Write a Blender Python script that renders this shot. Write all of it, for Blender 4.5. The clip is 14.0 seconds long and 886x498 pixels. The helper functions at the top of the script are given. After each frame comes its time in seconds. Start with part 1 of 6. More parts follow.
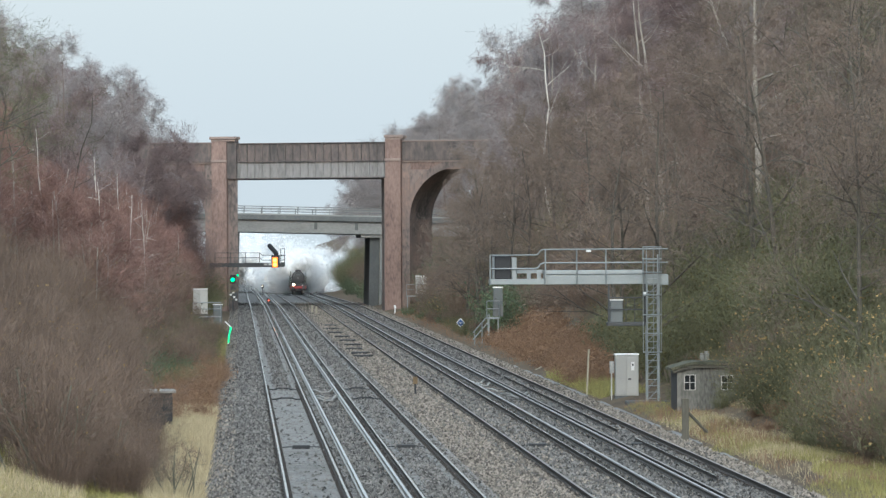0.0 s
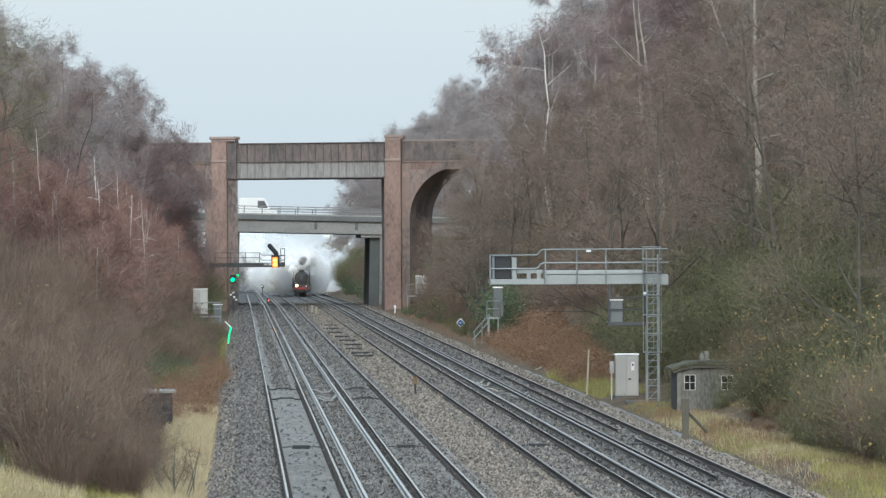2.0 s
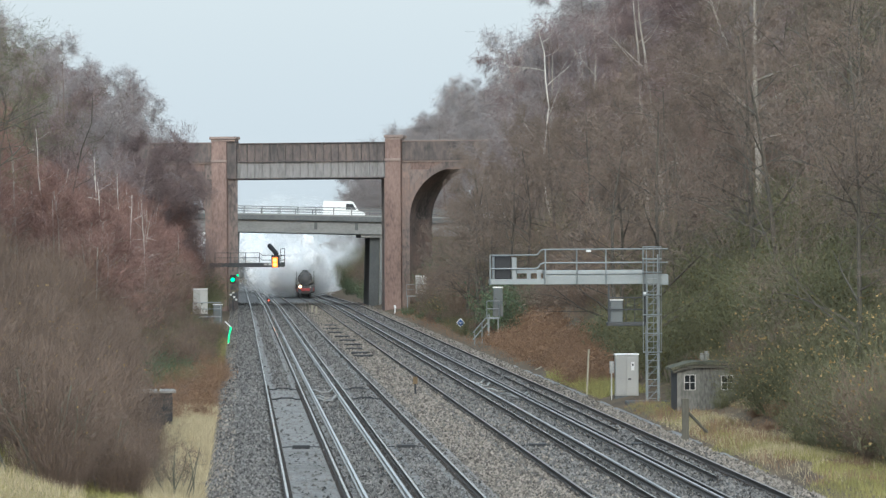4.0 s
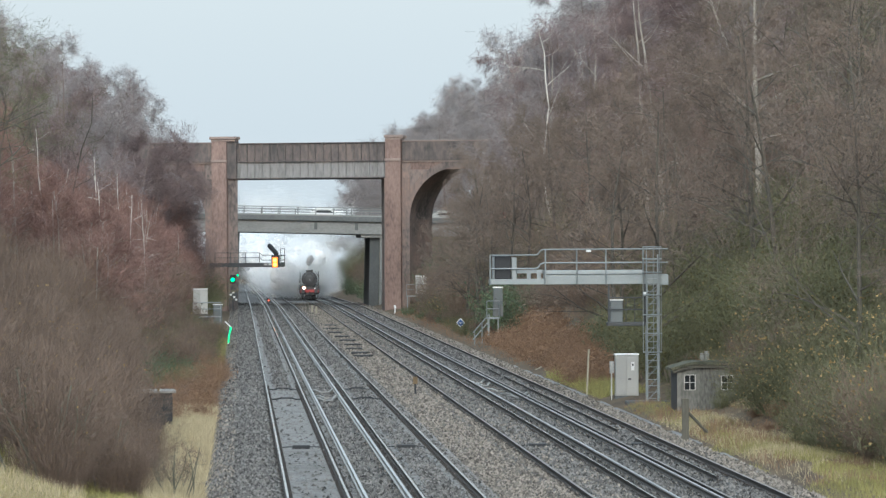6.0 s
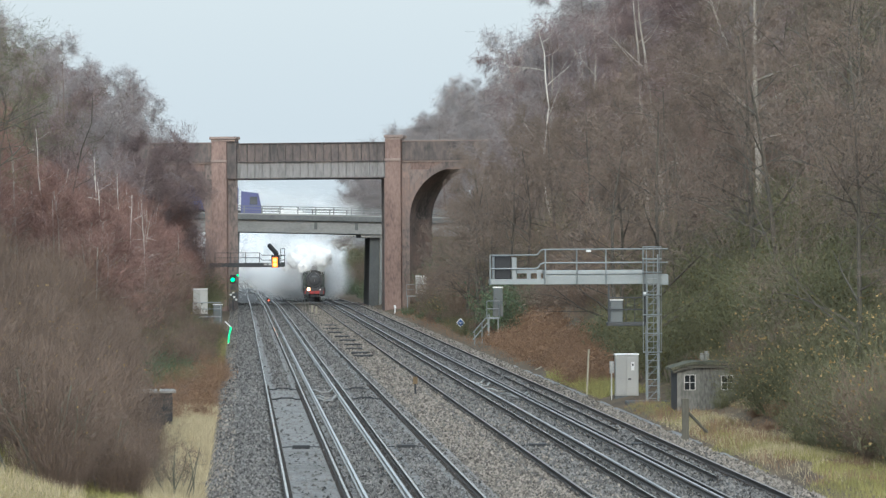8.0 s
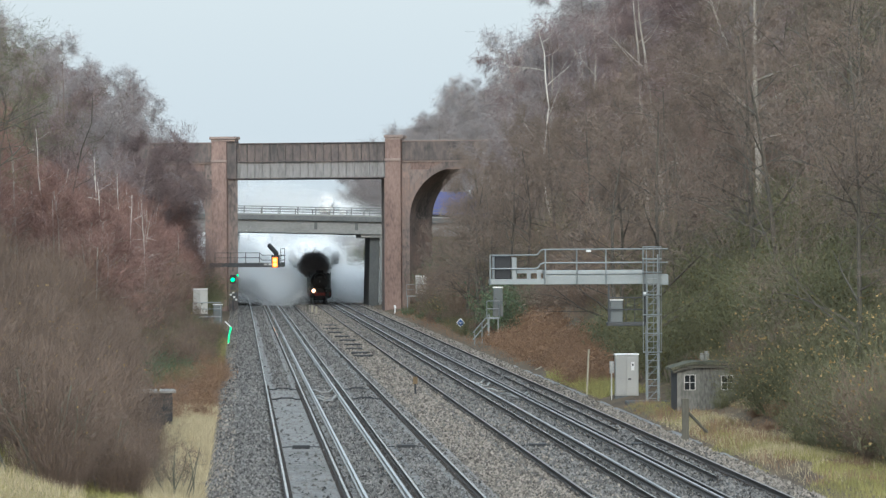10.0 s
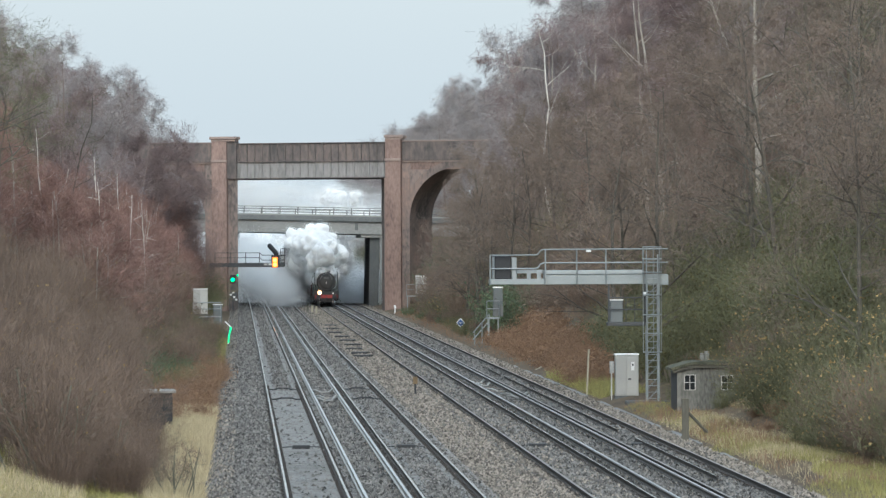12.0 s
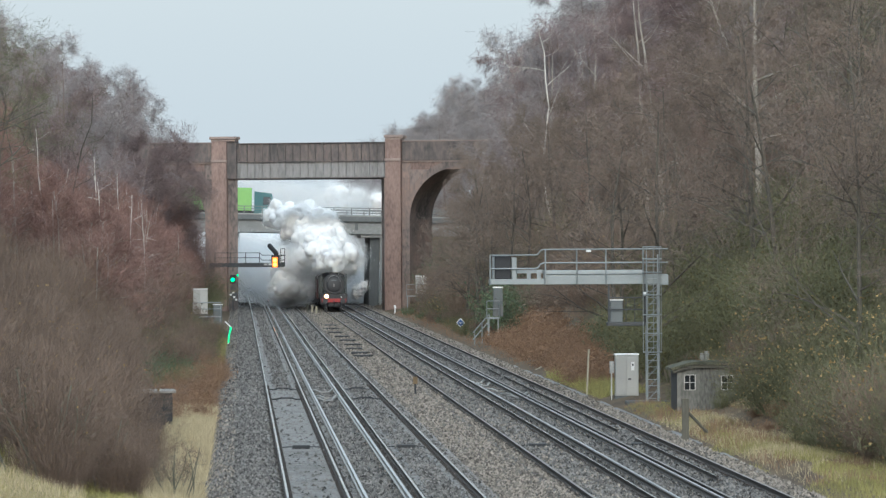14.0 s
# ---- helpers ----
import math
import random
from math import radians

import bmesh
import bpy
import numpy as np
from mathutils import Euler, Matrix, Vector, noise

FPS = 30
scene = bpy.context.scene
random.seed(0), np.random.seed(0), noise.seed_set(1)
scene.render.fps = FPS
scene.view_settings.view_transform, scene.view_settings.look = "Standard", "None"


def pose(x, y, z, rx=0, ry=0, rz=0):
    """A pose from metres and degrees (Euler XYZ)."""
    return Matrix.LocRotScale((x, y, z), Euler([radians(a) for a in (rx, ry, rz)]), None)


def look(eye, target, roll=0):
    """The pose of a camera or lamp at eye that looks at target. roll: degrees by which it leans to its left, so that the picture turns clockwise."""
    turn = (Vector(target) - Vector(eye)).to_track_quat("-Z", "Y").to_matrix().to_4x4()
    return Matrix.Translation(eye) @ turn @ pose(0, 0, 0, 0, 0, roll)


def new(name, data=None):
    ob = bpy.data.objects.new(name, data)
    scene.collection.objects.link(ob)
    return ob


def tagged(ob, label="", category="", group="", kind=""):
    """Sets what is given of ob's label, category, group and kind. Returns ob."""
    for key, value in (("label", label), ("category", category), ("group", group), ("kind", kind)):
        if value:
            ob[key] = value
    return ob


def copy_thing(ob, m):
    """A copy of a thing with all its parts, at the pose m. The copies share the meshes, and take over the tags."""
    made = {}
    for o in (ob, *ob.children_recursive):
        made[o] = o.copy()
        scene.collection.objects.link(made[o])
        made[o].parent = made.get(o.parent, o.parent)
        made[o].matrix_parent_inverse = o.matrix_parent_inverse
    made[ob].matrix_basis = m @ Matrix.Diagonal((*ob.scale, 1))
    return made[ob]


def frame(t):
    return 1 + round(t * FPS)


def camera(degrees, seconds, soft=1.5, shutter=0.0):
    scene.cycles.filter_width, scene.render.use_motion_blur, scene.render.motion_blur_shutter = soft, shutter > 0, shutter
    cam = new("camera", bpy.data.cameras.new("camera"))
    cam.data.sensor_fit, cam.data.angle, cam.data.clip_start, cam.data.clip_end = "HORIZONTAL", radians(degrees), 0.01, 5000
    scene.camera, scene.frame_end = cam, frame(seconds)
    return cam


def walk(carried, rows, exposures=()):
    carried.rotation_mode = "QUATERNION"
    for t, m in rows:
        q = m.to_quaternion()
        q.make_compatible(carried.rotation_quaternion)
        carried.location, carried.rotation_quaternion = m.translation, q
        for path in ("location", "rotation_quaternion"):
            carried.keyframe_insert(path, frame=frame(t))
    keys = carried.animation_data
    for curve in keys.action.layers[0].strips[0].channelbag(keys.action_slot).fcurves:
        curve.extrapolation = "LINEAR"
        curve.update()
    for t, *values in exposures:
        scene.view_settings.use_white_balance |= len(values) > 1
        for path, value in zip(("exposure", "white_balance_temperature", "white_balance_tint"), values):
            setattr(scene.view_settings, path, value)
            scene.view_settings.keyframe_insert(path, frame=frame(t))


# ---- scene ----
cam = camera(9.96, 14.0, soft=1.35)
# A still camera on a footbridge, 6 m over the rails; the tracks run along +y.
HEAD = 2.29
EYE = Vector((0.0, 0.0, 6.07))
AIM = EYE + Vector((math.sin(radians(HEAD)), math.cos(radians(HEAD)), 0.00022)) * 500
STAND = look(EYE, AIM, -0.3)
walk(cam, [(0.0, STAND), (14.0, STAND)], exposures=[(0.0, 0.45, 5550, 4), (11.0, 0.45, 5550, 4), (14.0, 0.35, 5530, 4)])

# ---------- light: a drizzly overcast winter day ----------
world = bpy.data.worlds.new("overcast")
scene.world = world
world.use_nodes = True
wn, wl = world.node_tree.nodes, world.node_tree.links
wn.clear()
sky = wn.new("ShaderNodeTexSky")
sky.sky_type, sky.sun_disc = "NISHITA", False
sky.sun_elevation, sky.sun_rotation = radians(21), radians(185)
sky.air_density, sky.dust_density = 2.0, 6.0
bg_sky, bg_cloud, add = wn.new("ShaderNodeBackground"), wn.new("ShaderNodeBackground"), wn.new("ShaderNodeAddShader")
bg_sky.inputs["Strength"].default_value = 0.05
bg_cloud.inputs["Color"].default_value = (0.69, 0.705, 0.69, 1)
# an overcast sky is brightest overhead
sky_way, sky_split, sky_gain = wn.new("ShaderNodeTexCoord"), wn.new("ShaderNodeSeparateXYZ"), wn.new("ShaderNodeMapRange")
sky_gain.inputs["From Min"].default_value, sky_gain.inputs["From Max"].default_value = 0.0, 1.0
sky_gain.inputs["To Min"].default_value, sky_gain.inputs["To Max"].default_value = 0.73, 1.15
wl.new(sky_way.outputs["Generated"], sky_split.inputs[0])
wl.new(sky_split.outputs["Z"], sky_gain.inputs["Value"])
wl.new(sky_gain.outputs[0], bg_cloud.inputs["Strength"])
out = wn.new("ShaderNodeOutputWorld")
wl.new(sky.outputs[0], bg_sky.inputs["Color"])
wl.new(bg_sky.outputs[0], add.inputs[0])
wl.new(bg_cloud.outputs[0], add.inputs[1])
wl.new(add.outputs[0], out.inputs["Surface"])

sun = new("sun", bpy.data.lights.new("sun", "SUN"))
sun.data.energy, sun.data.angle, sun.data.color = 1.85, radians(50), (1.0, 0.98, 0.96)
sun.matrix_world = look((-8, -100, 38), (0, 0, 0))


# ---------- materials ----------
def material(name, stops, rough=0.8, scale=3.0, fine=30.0, bump=0.3, metal=0.0, vary=0.15, stretch=(1, 1, 1),
             emit=None, per_island=False, spread=0.5, object_space=True, gloss=0.35, dist=0.02, soft=0.0):
    """Two scales of noise through a colour ramp, with bump; stops: [(place, rgb), ...]."""
    m = bpy.data.materials.new(name)
    m.use_nodes = True
    nt = m.node_tree
    n, l = nt.nodes, nt.links
    b = n["Principled BSDF"]
    b.inputs["Roughness"].default_value = rough
    b.inputs["Metallic"].default_value = metal
    b.inputs["Specular IOR Level"].default_value = gloss
    co = n.new("ShaderNodeTexCoord")
    mp = n.new("ShaderNodeMapping")
    mp.inputs["Scale"].default_value = stretch
    l.new(co.outputs["Object"], mp.inputs["Vector"])
    info = n.new("ShaderNodeObjectInfo")
    shift = n.new("ShaderNodeVectorMath")
    shift.operation = "SCALE"
    off = n.new("ShaderNodeVectorMath")
    shift.inputs[0].default_value = (37.0, 51.0, 23.0)
    l.new(info.outputs["Random"], shift.inputs["Scale"])
    l.new(mp.outputs[0], off.inputs[0])
    l.new(shift.outputs[0], off.inputs[1])
    big, small = n.new("ShaderNodeTexNoise"), n.new("ShaderNodeTexNoise")
    big.inputs["Scale"].default_value, big.inputs["Detail"].default_value = scale, 5
    small.inputs["Scale"].default_value, small.inputs["Detail"].default_value = fine, 3
    for t in (big, small):
        l.new(off.outputs[0], t.inputs["Vector"])
    mix = n.new("ShaderNodeMath")
    mix.operation = "MULTIPLY_ADD"
    mix.inputs[1].default_value = spread
    l.new(small.outputs[0], mix.inputs[0])
    half = n.new("ShaderNodeMath")
    half.operation = "MULTIPLY"
    half.inputs[1].default_value = 1 - spread
    l.new(big.outputs[0], half.inputs[0])
    l.new(half.outputs[0], mix.inputs[2])
    ramp = n.new("ShaderNodeValToRGB")
    e = ramp.color_ramp.elements
    while len(e) < len(stops):
        e.new(0.5)
    for k, (p, c) in enumerate(stops):
        e[k].position, e[k].color = p, (*c, 1)
    l.new(mix.outputs[0], ramp.inputs[0])
    hsv = n.new("ShaderNodeHueSaturation")
    rnd = n.new("ShaderNodeMapRange")
    rnd.inputs["To Min"].default_value, rnd.inputs["To Max"].default_value = 1 - vary, 1 + vary
    if per_island:
        geo = n.new("ShaderNodeNewGeometry")
        l.new(geo.outputs["Random Per Island"], rnd.inputs["Value"])
    else:
        l.new(info.outputs["Random"], rnd.inputs["Value"])
    l.new(rnd.outputs[0], hsv.inputs["Value"])
    l.new(ramp.outputs[0], hsv.inputs["Color"])
    l.new(hsv.outputs[0], b.inputs["Base Color"])
    if bump:
        bp = n.new("ShaderNodeBump")
        bp.inputs["Strength"].default_value, bp.inputs["Distance"].default_value = bump, dist
        l.new(mix.outputs[0], bp.inputs["Height"])
        l.new(bp.outputs[0], b.inputs["Normal"])
    if soft:
        b.inputs["Subsurface Weight"].default_value = 1.0
        b.inputs["Subsurface Radius"].default_value = (1, 1, 1)
        b.inputs["Subsurface Scale"].default_value = soft
    if emit:
        b.inputs["Emission Color"].default_value = (*emit[0], 1)
        b.inputs["Emission Strength"].default_value = emit[1]
    return m


def tones(c, k=0.3):
    """Ramp stops round one colour."""
    return [(0.3, tuple(v * (1 - k) for v in c)), (0.5, c), (0.7, tuple(min(1, v * (1 + k)) for v in c))]


BRICK = material("red_brick", [(0.38, (0.075, 0.068, 0.067)), (0.49, (0.18, 0.148, 0.136)), (0.62, (0.28, 0.20, 0.17))], 0.85, 0.22, 4, 0.4, spread=0.35, stretch=(1, 1, 0.45))
BRICK_PALE = material("pale_red_brick", [(0.33, (0.12, 0.088, 0.078)), (0.5, (0.218, 0.153, 0.133)), (0.68, (0.285, 0.21, 0.182))], 0.85, 0.4, 5, 0.3, stretch=(1, 1, 0.4))
STONE = material("cap_stone", tones((0.24, 0.19, 0.17)), 0.85, 0.7, 8)
IRON = material("weathered_iron", [(0.38, (0.06, 0.056, 0.056)), (0.5, (0.105, 0.09, 0.087)), (0.62, (0.155, 0.125, 0.115))], 0.65, 0.35, 3, 0.2, stretch=(1, 1, 0.4))
IRON_PALE = material("pale_grey_iron", [(0.3, (0.12, 0.117, 0.117)), (0.5, (0.205, 0.2, 0.2)), (0.7, (0.27, 0.262, 0.26))], 0.6, 0.6, 4, 0.2, stretch=(1, 1, 0.3))
CONCRETE = material("concrete", tones((0.276, 0.276, 0.267), 0.2), 0.85, 0.5, 6, 0.2, stretch=(0.5, 1, 1))
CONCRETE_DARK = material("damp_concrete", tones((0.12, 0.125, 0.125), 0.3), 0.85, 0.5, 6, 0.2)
GALV = material("galvanised_steel", tones((0.237, 0.261, 0.271), 0.18), 0.45, 1.5, 25, 0.1, metal=0.35)
STEEL_DARK = material("dark_painted_steel", tones((0.055, 0.058, 0.062), 0.25), 0.6, 2, 20, 0.1)
BLACK = material("black_board", tones((0.022, 0.024, 0.028), 0.2), 0.6, 2, 20, 0.1)
GREY_PAINT = material("pale_grey_paint", tones((0.377, 0.377, 0.361), 0.08), 0.5, 1.2, 20, 0.05)
GREY_BOX = material("mid_grey_paint", tones((0.13, 0.145, 0.15), 0.1), 0.5, 1.2, 20, 0.05)
WHITE = material("white_paint", tones((0.75, 0.76, 0.76), 0.06), 0.5, 2, 20, 0.05)
RAIL_TOP = material("polished_rail", tones((0.42, 0.44, 0.47), 0.1), 0.14, 0.3, 3, 0.05, metal=0.9, stretch=(1, 0.2, 1))
RAIL_DULL = material("dull_running_surface", tones((0.20, 0.18, 0.17), 0.2), 0.45, 0.3, 3, 0.05, metal=0.6, stretch=(1, 0.2, 1))
RAIL_WEB = material("rusty_rail", tones((0.042, 0.037, 0.035), 0.3), 0.75, 0.6, 8, 0.2, stretch=(1, 0.2, 1))
THIRD = material("conductor_rail", tones((0.42, 0.43, 0.44), 0.2), 0.35, 0.3, 3, 0.05, metal=0.6, stretch=(1, 0.15, 1))
POT = material("porcelain_insulator", tones((0.27, 0.265, 0.255), 0.15), 0.4, 5, 30, 0.05)
SLEEPER = material("concrete_sleeper", tones((0.155, 0.158, 0.161), 0.25), 0.5, 1.2, 14, 0.25, vary=0.18)
SLEEPER_OLD = material("dusty_sleeper", tones((0.114, 0.11, 0.106), 0.25), 0.7, 1.2, 14, 0.25, vary=0.25)
TIMBER = material("grey_timber", tones((0.10, 0.095, 0.078), 0.3), 0.85, 2, 25, 0.4, stretch=(1, 1, 0.15))
POST_PALE = material("bleached_timber", tones((0.34, 0.31, 0.24), 0.2), 0.85, 2, 25, 0.3, stretch=(1, 1, 0.15))
HUT_WALL = material("stained_concrete_panel", [(0.32, (0.065, 0.066, 0.06)), (0.5, (0.145, 0.143, 0.13)), (0.68, (0.22, 0.212, 0.195))], 0.85, 1.3, 14, 0.25, stretch=(1, 1, 0.35))
MOSS = material("mossy_roof", [(0.35, (0.03, 0.03, 0.025)), (0.5, (0.066, 0.068, 0.047)), (0.65, (0.14, 0.135, 0.1))], 0.95, 2, 20, 0.5)
DARK_GLASS = material("dark_glass", tones((0.02, 0.022, 0.024), 0.2), 0.12, 1, 5, 0.0, gloss=0.5)
ENGINE = material("engine_green", tones((0.045, 0.056, 0.052), 0.2), 0.35, 1, 12, 0.05, gloss=0.5)
# black raised towards grey, haze over the distance put into the colour
ENGINE_BLACK = material("hazed_sooty_black", tones((0.045, 0.045, 0.048), 0.25), 0.55, 1, 12, 0.1)
RED = material("buffer_beam_red", tones((0.3, 0.035, 0.035), 0.15), 0.45, 2, 20, 0.05)
MAROON = material("coach_maroon", tones((0.10, 0.03, 0.028), 0.15), 0.35, 1, 12, 0.05)
STEEL = material("bright_steel", tones((0.4, 0.4, 0.4), 0.1), 0.35, 2, 20, 0.05, metal=0.8)
SMOKE = material("white_steam", tones((0.985, 0.988, 0.992), 0.003), 1.0, 0.5, 2.0, 0, gloss=0.0, vary=0.004, soft=0.9)
SMOKE_GREY = material("grey_steam", tones((0.62, 0.635, 0.655), 0.05), 1.0, 0.3, 1.5, 0, gloss=0.0)
SMOKE_DARK = material("dark_smoke", tones((0.4, 0.392, 0.396), 0.2), 1.0, 0.5, 2.0, 0.3, gloss=0.0, dist=0.15)
AMBER = material("amber_lamp", tones((0.8, 0.35, 0.05), 0.05), 0.5, emit=((1.0, 0.36, 0.035), 5.5))
AMBER_DIM = material("amber_halo", tones((0.8, 0.25, 0.03), 0.05), 0.5, emit=((1.0, 0.14, 0.01), 1.6))
GREEN_LAMP = material("green_lamp", tones((0.1, 0.8, 0.5), 0.05), 0.5, emit=((0.0, 0.85, 0.16), 2.6))
# glow that stands in for green light reflected in the handrail
GREEN_DIM = material("green_reflection_glow", tones((0.1, 0.8, 0.4), 0.05), 0.5, emit=((0.0, 0.7, 0.16), 0.75))
HEADLAMP = material("headlamp", tones((0.9, 0.8, 0.6), 0.05), 0.5, emit=((1.0, 0.8, 0.55), 8.0))
HEADLAMP_FLARE = material("headlamp_flare", tones((0.9, 0.4, 0.2), 0.05), 0.5, emit=((1.0, 0.42, 0.18), 2.0))
RED_LAMP = material("red_lamp", tones((0.8, 0.1, 0.05), 0.05), 0.5, emit=((1.0, 0.13, 0.06), 3.0))
BIRCH_BARK = material("birch_bark", [(0.3, (0.20, 0.17, 0.15)), (0.5, (0.36, 0.33, 0.29)), (0.7, (0.52, 0.49, 0.45))], 0.8, 2.5, 14, 0.2, stretch=(1, 1, 0.6))
BARK = material("grey_green_bark", tones((0.085, 0.079, 0.066), 0.3), 0.9, 2.5, 14, 0.3)
TWIG_PURPLE = material("birch_twigs", tones((0.188, 0.142, 0.139), 0.22), 0.8, 0.35, 3, 0, vary=0.22)
BIRCH_WHITE = material("white_birch_bark", [(0.3, (0.25, 0.22, 0.19)), (0.45, (0.55, 0.52, 0.47)), (0.7, (0.68, 0.66, 0.62))], 0.8, 2.5, 14, 0.2, stretch=(1, 1, 0.6))
BARK_LICHEN = material("lichened_bark", tones((0.16, 0.16, 0.125), 0.25), 0.85, 4, 20, 0.2)
BARK_RED = material("reddish_birch_bark", tones((0.19, 0.155, 0.145), 0.3), 0.85, 2.5, 14, 0.2)
# twig colour paled towards grey: distance haze put into the base colour
TWIG_HAZED = material("haze_paled_twigs", tones((0.253, 0.23, 0.23), 0.15), 0.8, 0.35, 3, 0, vary=0.12)
TWIG_RED = material("red_birch_twigs", tones((0.212, 0.13, 0.112), 0.2), 0.8, 0.35, 3, 0, vary=0.2)
TWIG_BROWN = material("brown_twigs", tones((0.18, 0.141, 0.116), 0.25), 0.8, 0.35, 3, 0, vary=0.2)
TWIG_DARK = material("dark_thicket_twigs", tones((0.16, 0.12, 0.095), 0.25), 0.8, 0.35, 3, 0, vary=0.22)
TWIG_OLIVE = material("lichened_twigs", tones((0.125, 0.127, 0.072), 0.28), 0.8, 0.35, 3, 0, vary=0.2)
LEAF_OLIVE = material("olive_leaves", tones((0.1, 0.095, 0.04), 0.35), 0.7, 0.6, 4, 0, vary=0.35, per_island=True)
LEAF_IVY = material("ivy_leaves", tones((0.085, 0.125, 0.07), 0.35), 0.5, 0.6, 4, 0, vary=0.35, per_island=True)
LEAF_YELLOW = material("withered_leaves", tones((0.30, 0.21, 0.09), 0.3), 0.8, 0.6, 4, 0, vary=0.35, per_island=True)
BRACKEN = material("dead_bracken", tones((0.22, 0.142, 0.092), 0.35), 0.85, 0.6, 4, 0, vary=0.35, per_island=True)
STRAW = material("straw_grass", tones((0.43, 0.37, 0.24), 0.3), 0.85, 0.6, 4, 0, vary=0.3, per_island=True)
GRASS = material("winter_grass", tones((0.255, 0.24, 0.092), 0.4), 0.85, 0.6, 4, 0, vary=0.35, per_island=True)


def vapour(name, colour):
    """Matt droplets: half of the light bounces back, half passes on."""
    m = material(name, tones(colour, 0.03), 1.0, 0.4, 2.0, 0, gloss=0.0, vary=0.02)
    n, l = m.node_tree.nodes, m.node_tree.links
    b = n["Principled BSDF"]
    tint = b.inputs["Base Color"].links[0].from_socket
    back, through_it, both = n.new("ShaderNodeBsdfDiffuse"), n.new("ShaderNodeBsdfTranslucent"), n.new("ShaderNodeMixShader")
    for k, sh in enumerate((back, through_it)):
        l.new(tint, sh.inputs["Color"])
        l.new(sh.outputs[0], both.inputs[1 + k])
    l.new(both.outputs[0], n["Material Output"].inputs["Surface"])
    n.remove(b)
    return m


DROPS = vapour("white_vapour", (0.985, 0.987, 0.99))
DROPS_PALE = vapour("pale_vapour", (0.93, 0.945, 0.96))
DROPS_DARK = vapour("dark_vapour", (0.52, 0.51, 0.515))


# ---------- building helpers ----------
def mesh_object(name, bm, mat, smooth=False):
    me = bpy.data.meshes.new(name)
    bmesh.ops.recalc_face_normals(bm, faces=bm.faces)
    bm.to_mesh(me)
    bm.free()
    for m in (mat if isinstance(mat, (list, tuple)) else [mat]):
        me.materials.append(m)
    if smooth:
        me.shade_smooth()
    return new(name, me)


def part(name, bm, mat, parent=None, label="", smooth=False):
    ob = mesh_object(name, bm, mat, smooth)
    if parent:
        ob.parent = parent
    if label:
        ob["label"] = label
    return ob


def share(name, me, parent, loc, rot=(0, 0, 0), scale=(1, 1, 1)):
    ob = new(name, me)
    ob.parent = parent
    ob.location, ob.rotation_euler, ob.scale = loc, rot, scale
    return ob


def thing(name, m, label, category, group="", kind=""):
    ob = new(name)
    ob.empty_display_size = 0.2
    ob.matrix_basis = m
    return tagged(ob, label, category, group, kind)


def box(bm, x0, x1, y0, y1, z0, z1, bevel=0.0):
    v = [bm.verts.new(p) for p in ((x0, y0, z0), (x1, y0, z0), (x1, y1, z0), (x0, y1, z0), (x0, y0, z1), (x1, y0, z1), (x1, y1, z1), (x0, y1, z1))]
    f = [bm.faces.new([v[i] for i in q]) for q in ((3, 2, 1, 0), (4, 5, 6, 7), (0, 1, 5, 4), (1, 2, 6, 5), (2, 3, 7, 6), (3, 0, 4, 7))]
    if bevel:
        edges = list({e for a in f for e in a.edges})
        bmesh.ops.bevel(bm, geom=edges, offset=bevel, segments=2, profile=0.5, affect="EDGES")
    return bm


def rod(bm, p, q, r0, r1=None, n=8, caps=True):
    """A tapered round bar from p to q."""
    p, q = Vector(p), Vector(q)
    r1 = r0 if r1 is None else r1
    turn = (q - p).to_track_quat("Z", "Y").to_matrix()
    rings = []
    for c, r in ((p, r0), (q, r1)):
        rings.append([bm.verts.new(c + turn @ Vector((r * math.cos(2 * math.pi * k / n), r * math.sin(2 * math.pi * k / n), 0))) for k in range(n)])
    for k in range(n):
        bm.faces.new((rings[0][k], rings[0][(k + 1) % n], rings[1][(k + 1) % n], rings[1][k]))
    if caps:
        bm.faces.new(rings[0][::-1])
        bm.faces.new(rings[1])
    return bm


def pipe(bm, pts, r, n=6):
    for a, b in zip(pts, pts[1:]):
        rod(bm, a, b, r, r, n)
    return bm


def tube(pts, r, n=6):
    """One unbroken bent tube through points that lie on a level."""
    bm = bmesh.new()
    rings = []
    for k, p in enumerate(pts):
        d = (Vector(pts[min(k + 1, len(pts) - 1)]) - Vector(pts[max(k - 1, 0)])).normalized()
        side = d.cross(Vector((0, 0, 1)))
        rings.append([bm.verts.new(Vector(p) + r * (math.cos(a) * side + math.sin(a) * Vector((0, 0, 1)))) for a in [2 * math.pi * j / n for j in range(n)]])
    for a, b in zip(rings, rings[1:]):
        for j in range(n):
            bm.faces.new((a[j], b[j], b[(j + 1) % n], a[(j + 1) % n]))
    bm.faces.new(rings[0])
    bm.faces.new(rings[-1][::-1])
    bmesh.ops.recalc_face_normals(bm, faces=bm.faces)
    return bm


def prism(bm, outline, y0, y1):
    """An (x, z) outline pushed from y0 to y1."""
    a = [bm.verts.new((x, y0, z)) for x, z in outline]
    b = [bm.verts.new((x, y1, z)) for x, z in outline]
    n = len(outline)
    bm.faces.new(a)
    bm.faces.new(b[::-1])
    for k in range(n):
        bm.faces.new((a[k], b[k], b[(k + 1) % n], a[(k + 1) % n]))
    return bm


def B():
    return bmesh.new()


def one_box(*a, **k):
    return box(B(), *a, **k)


def one_rod(*a, **k):
    return rod(B(), *a, **k)


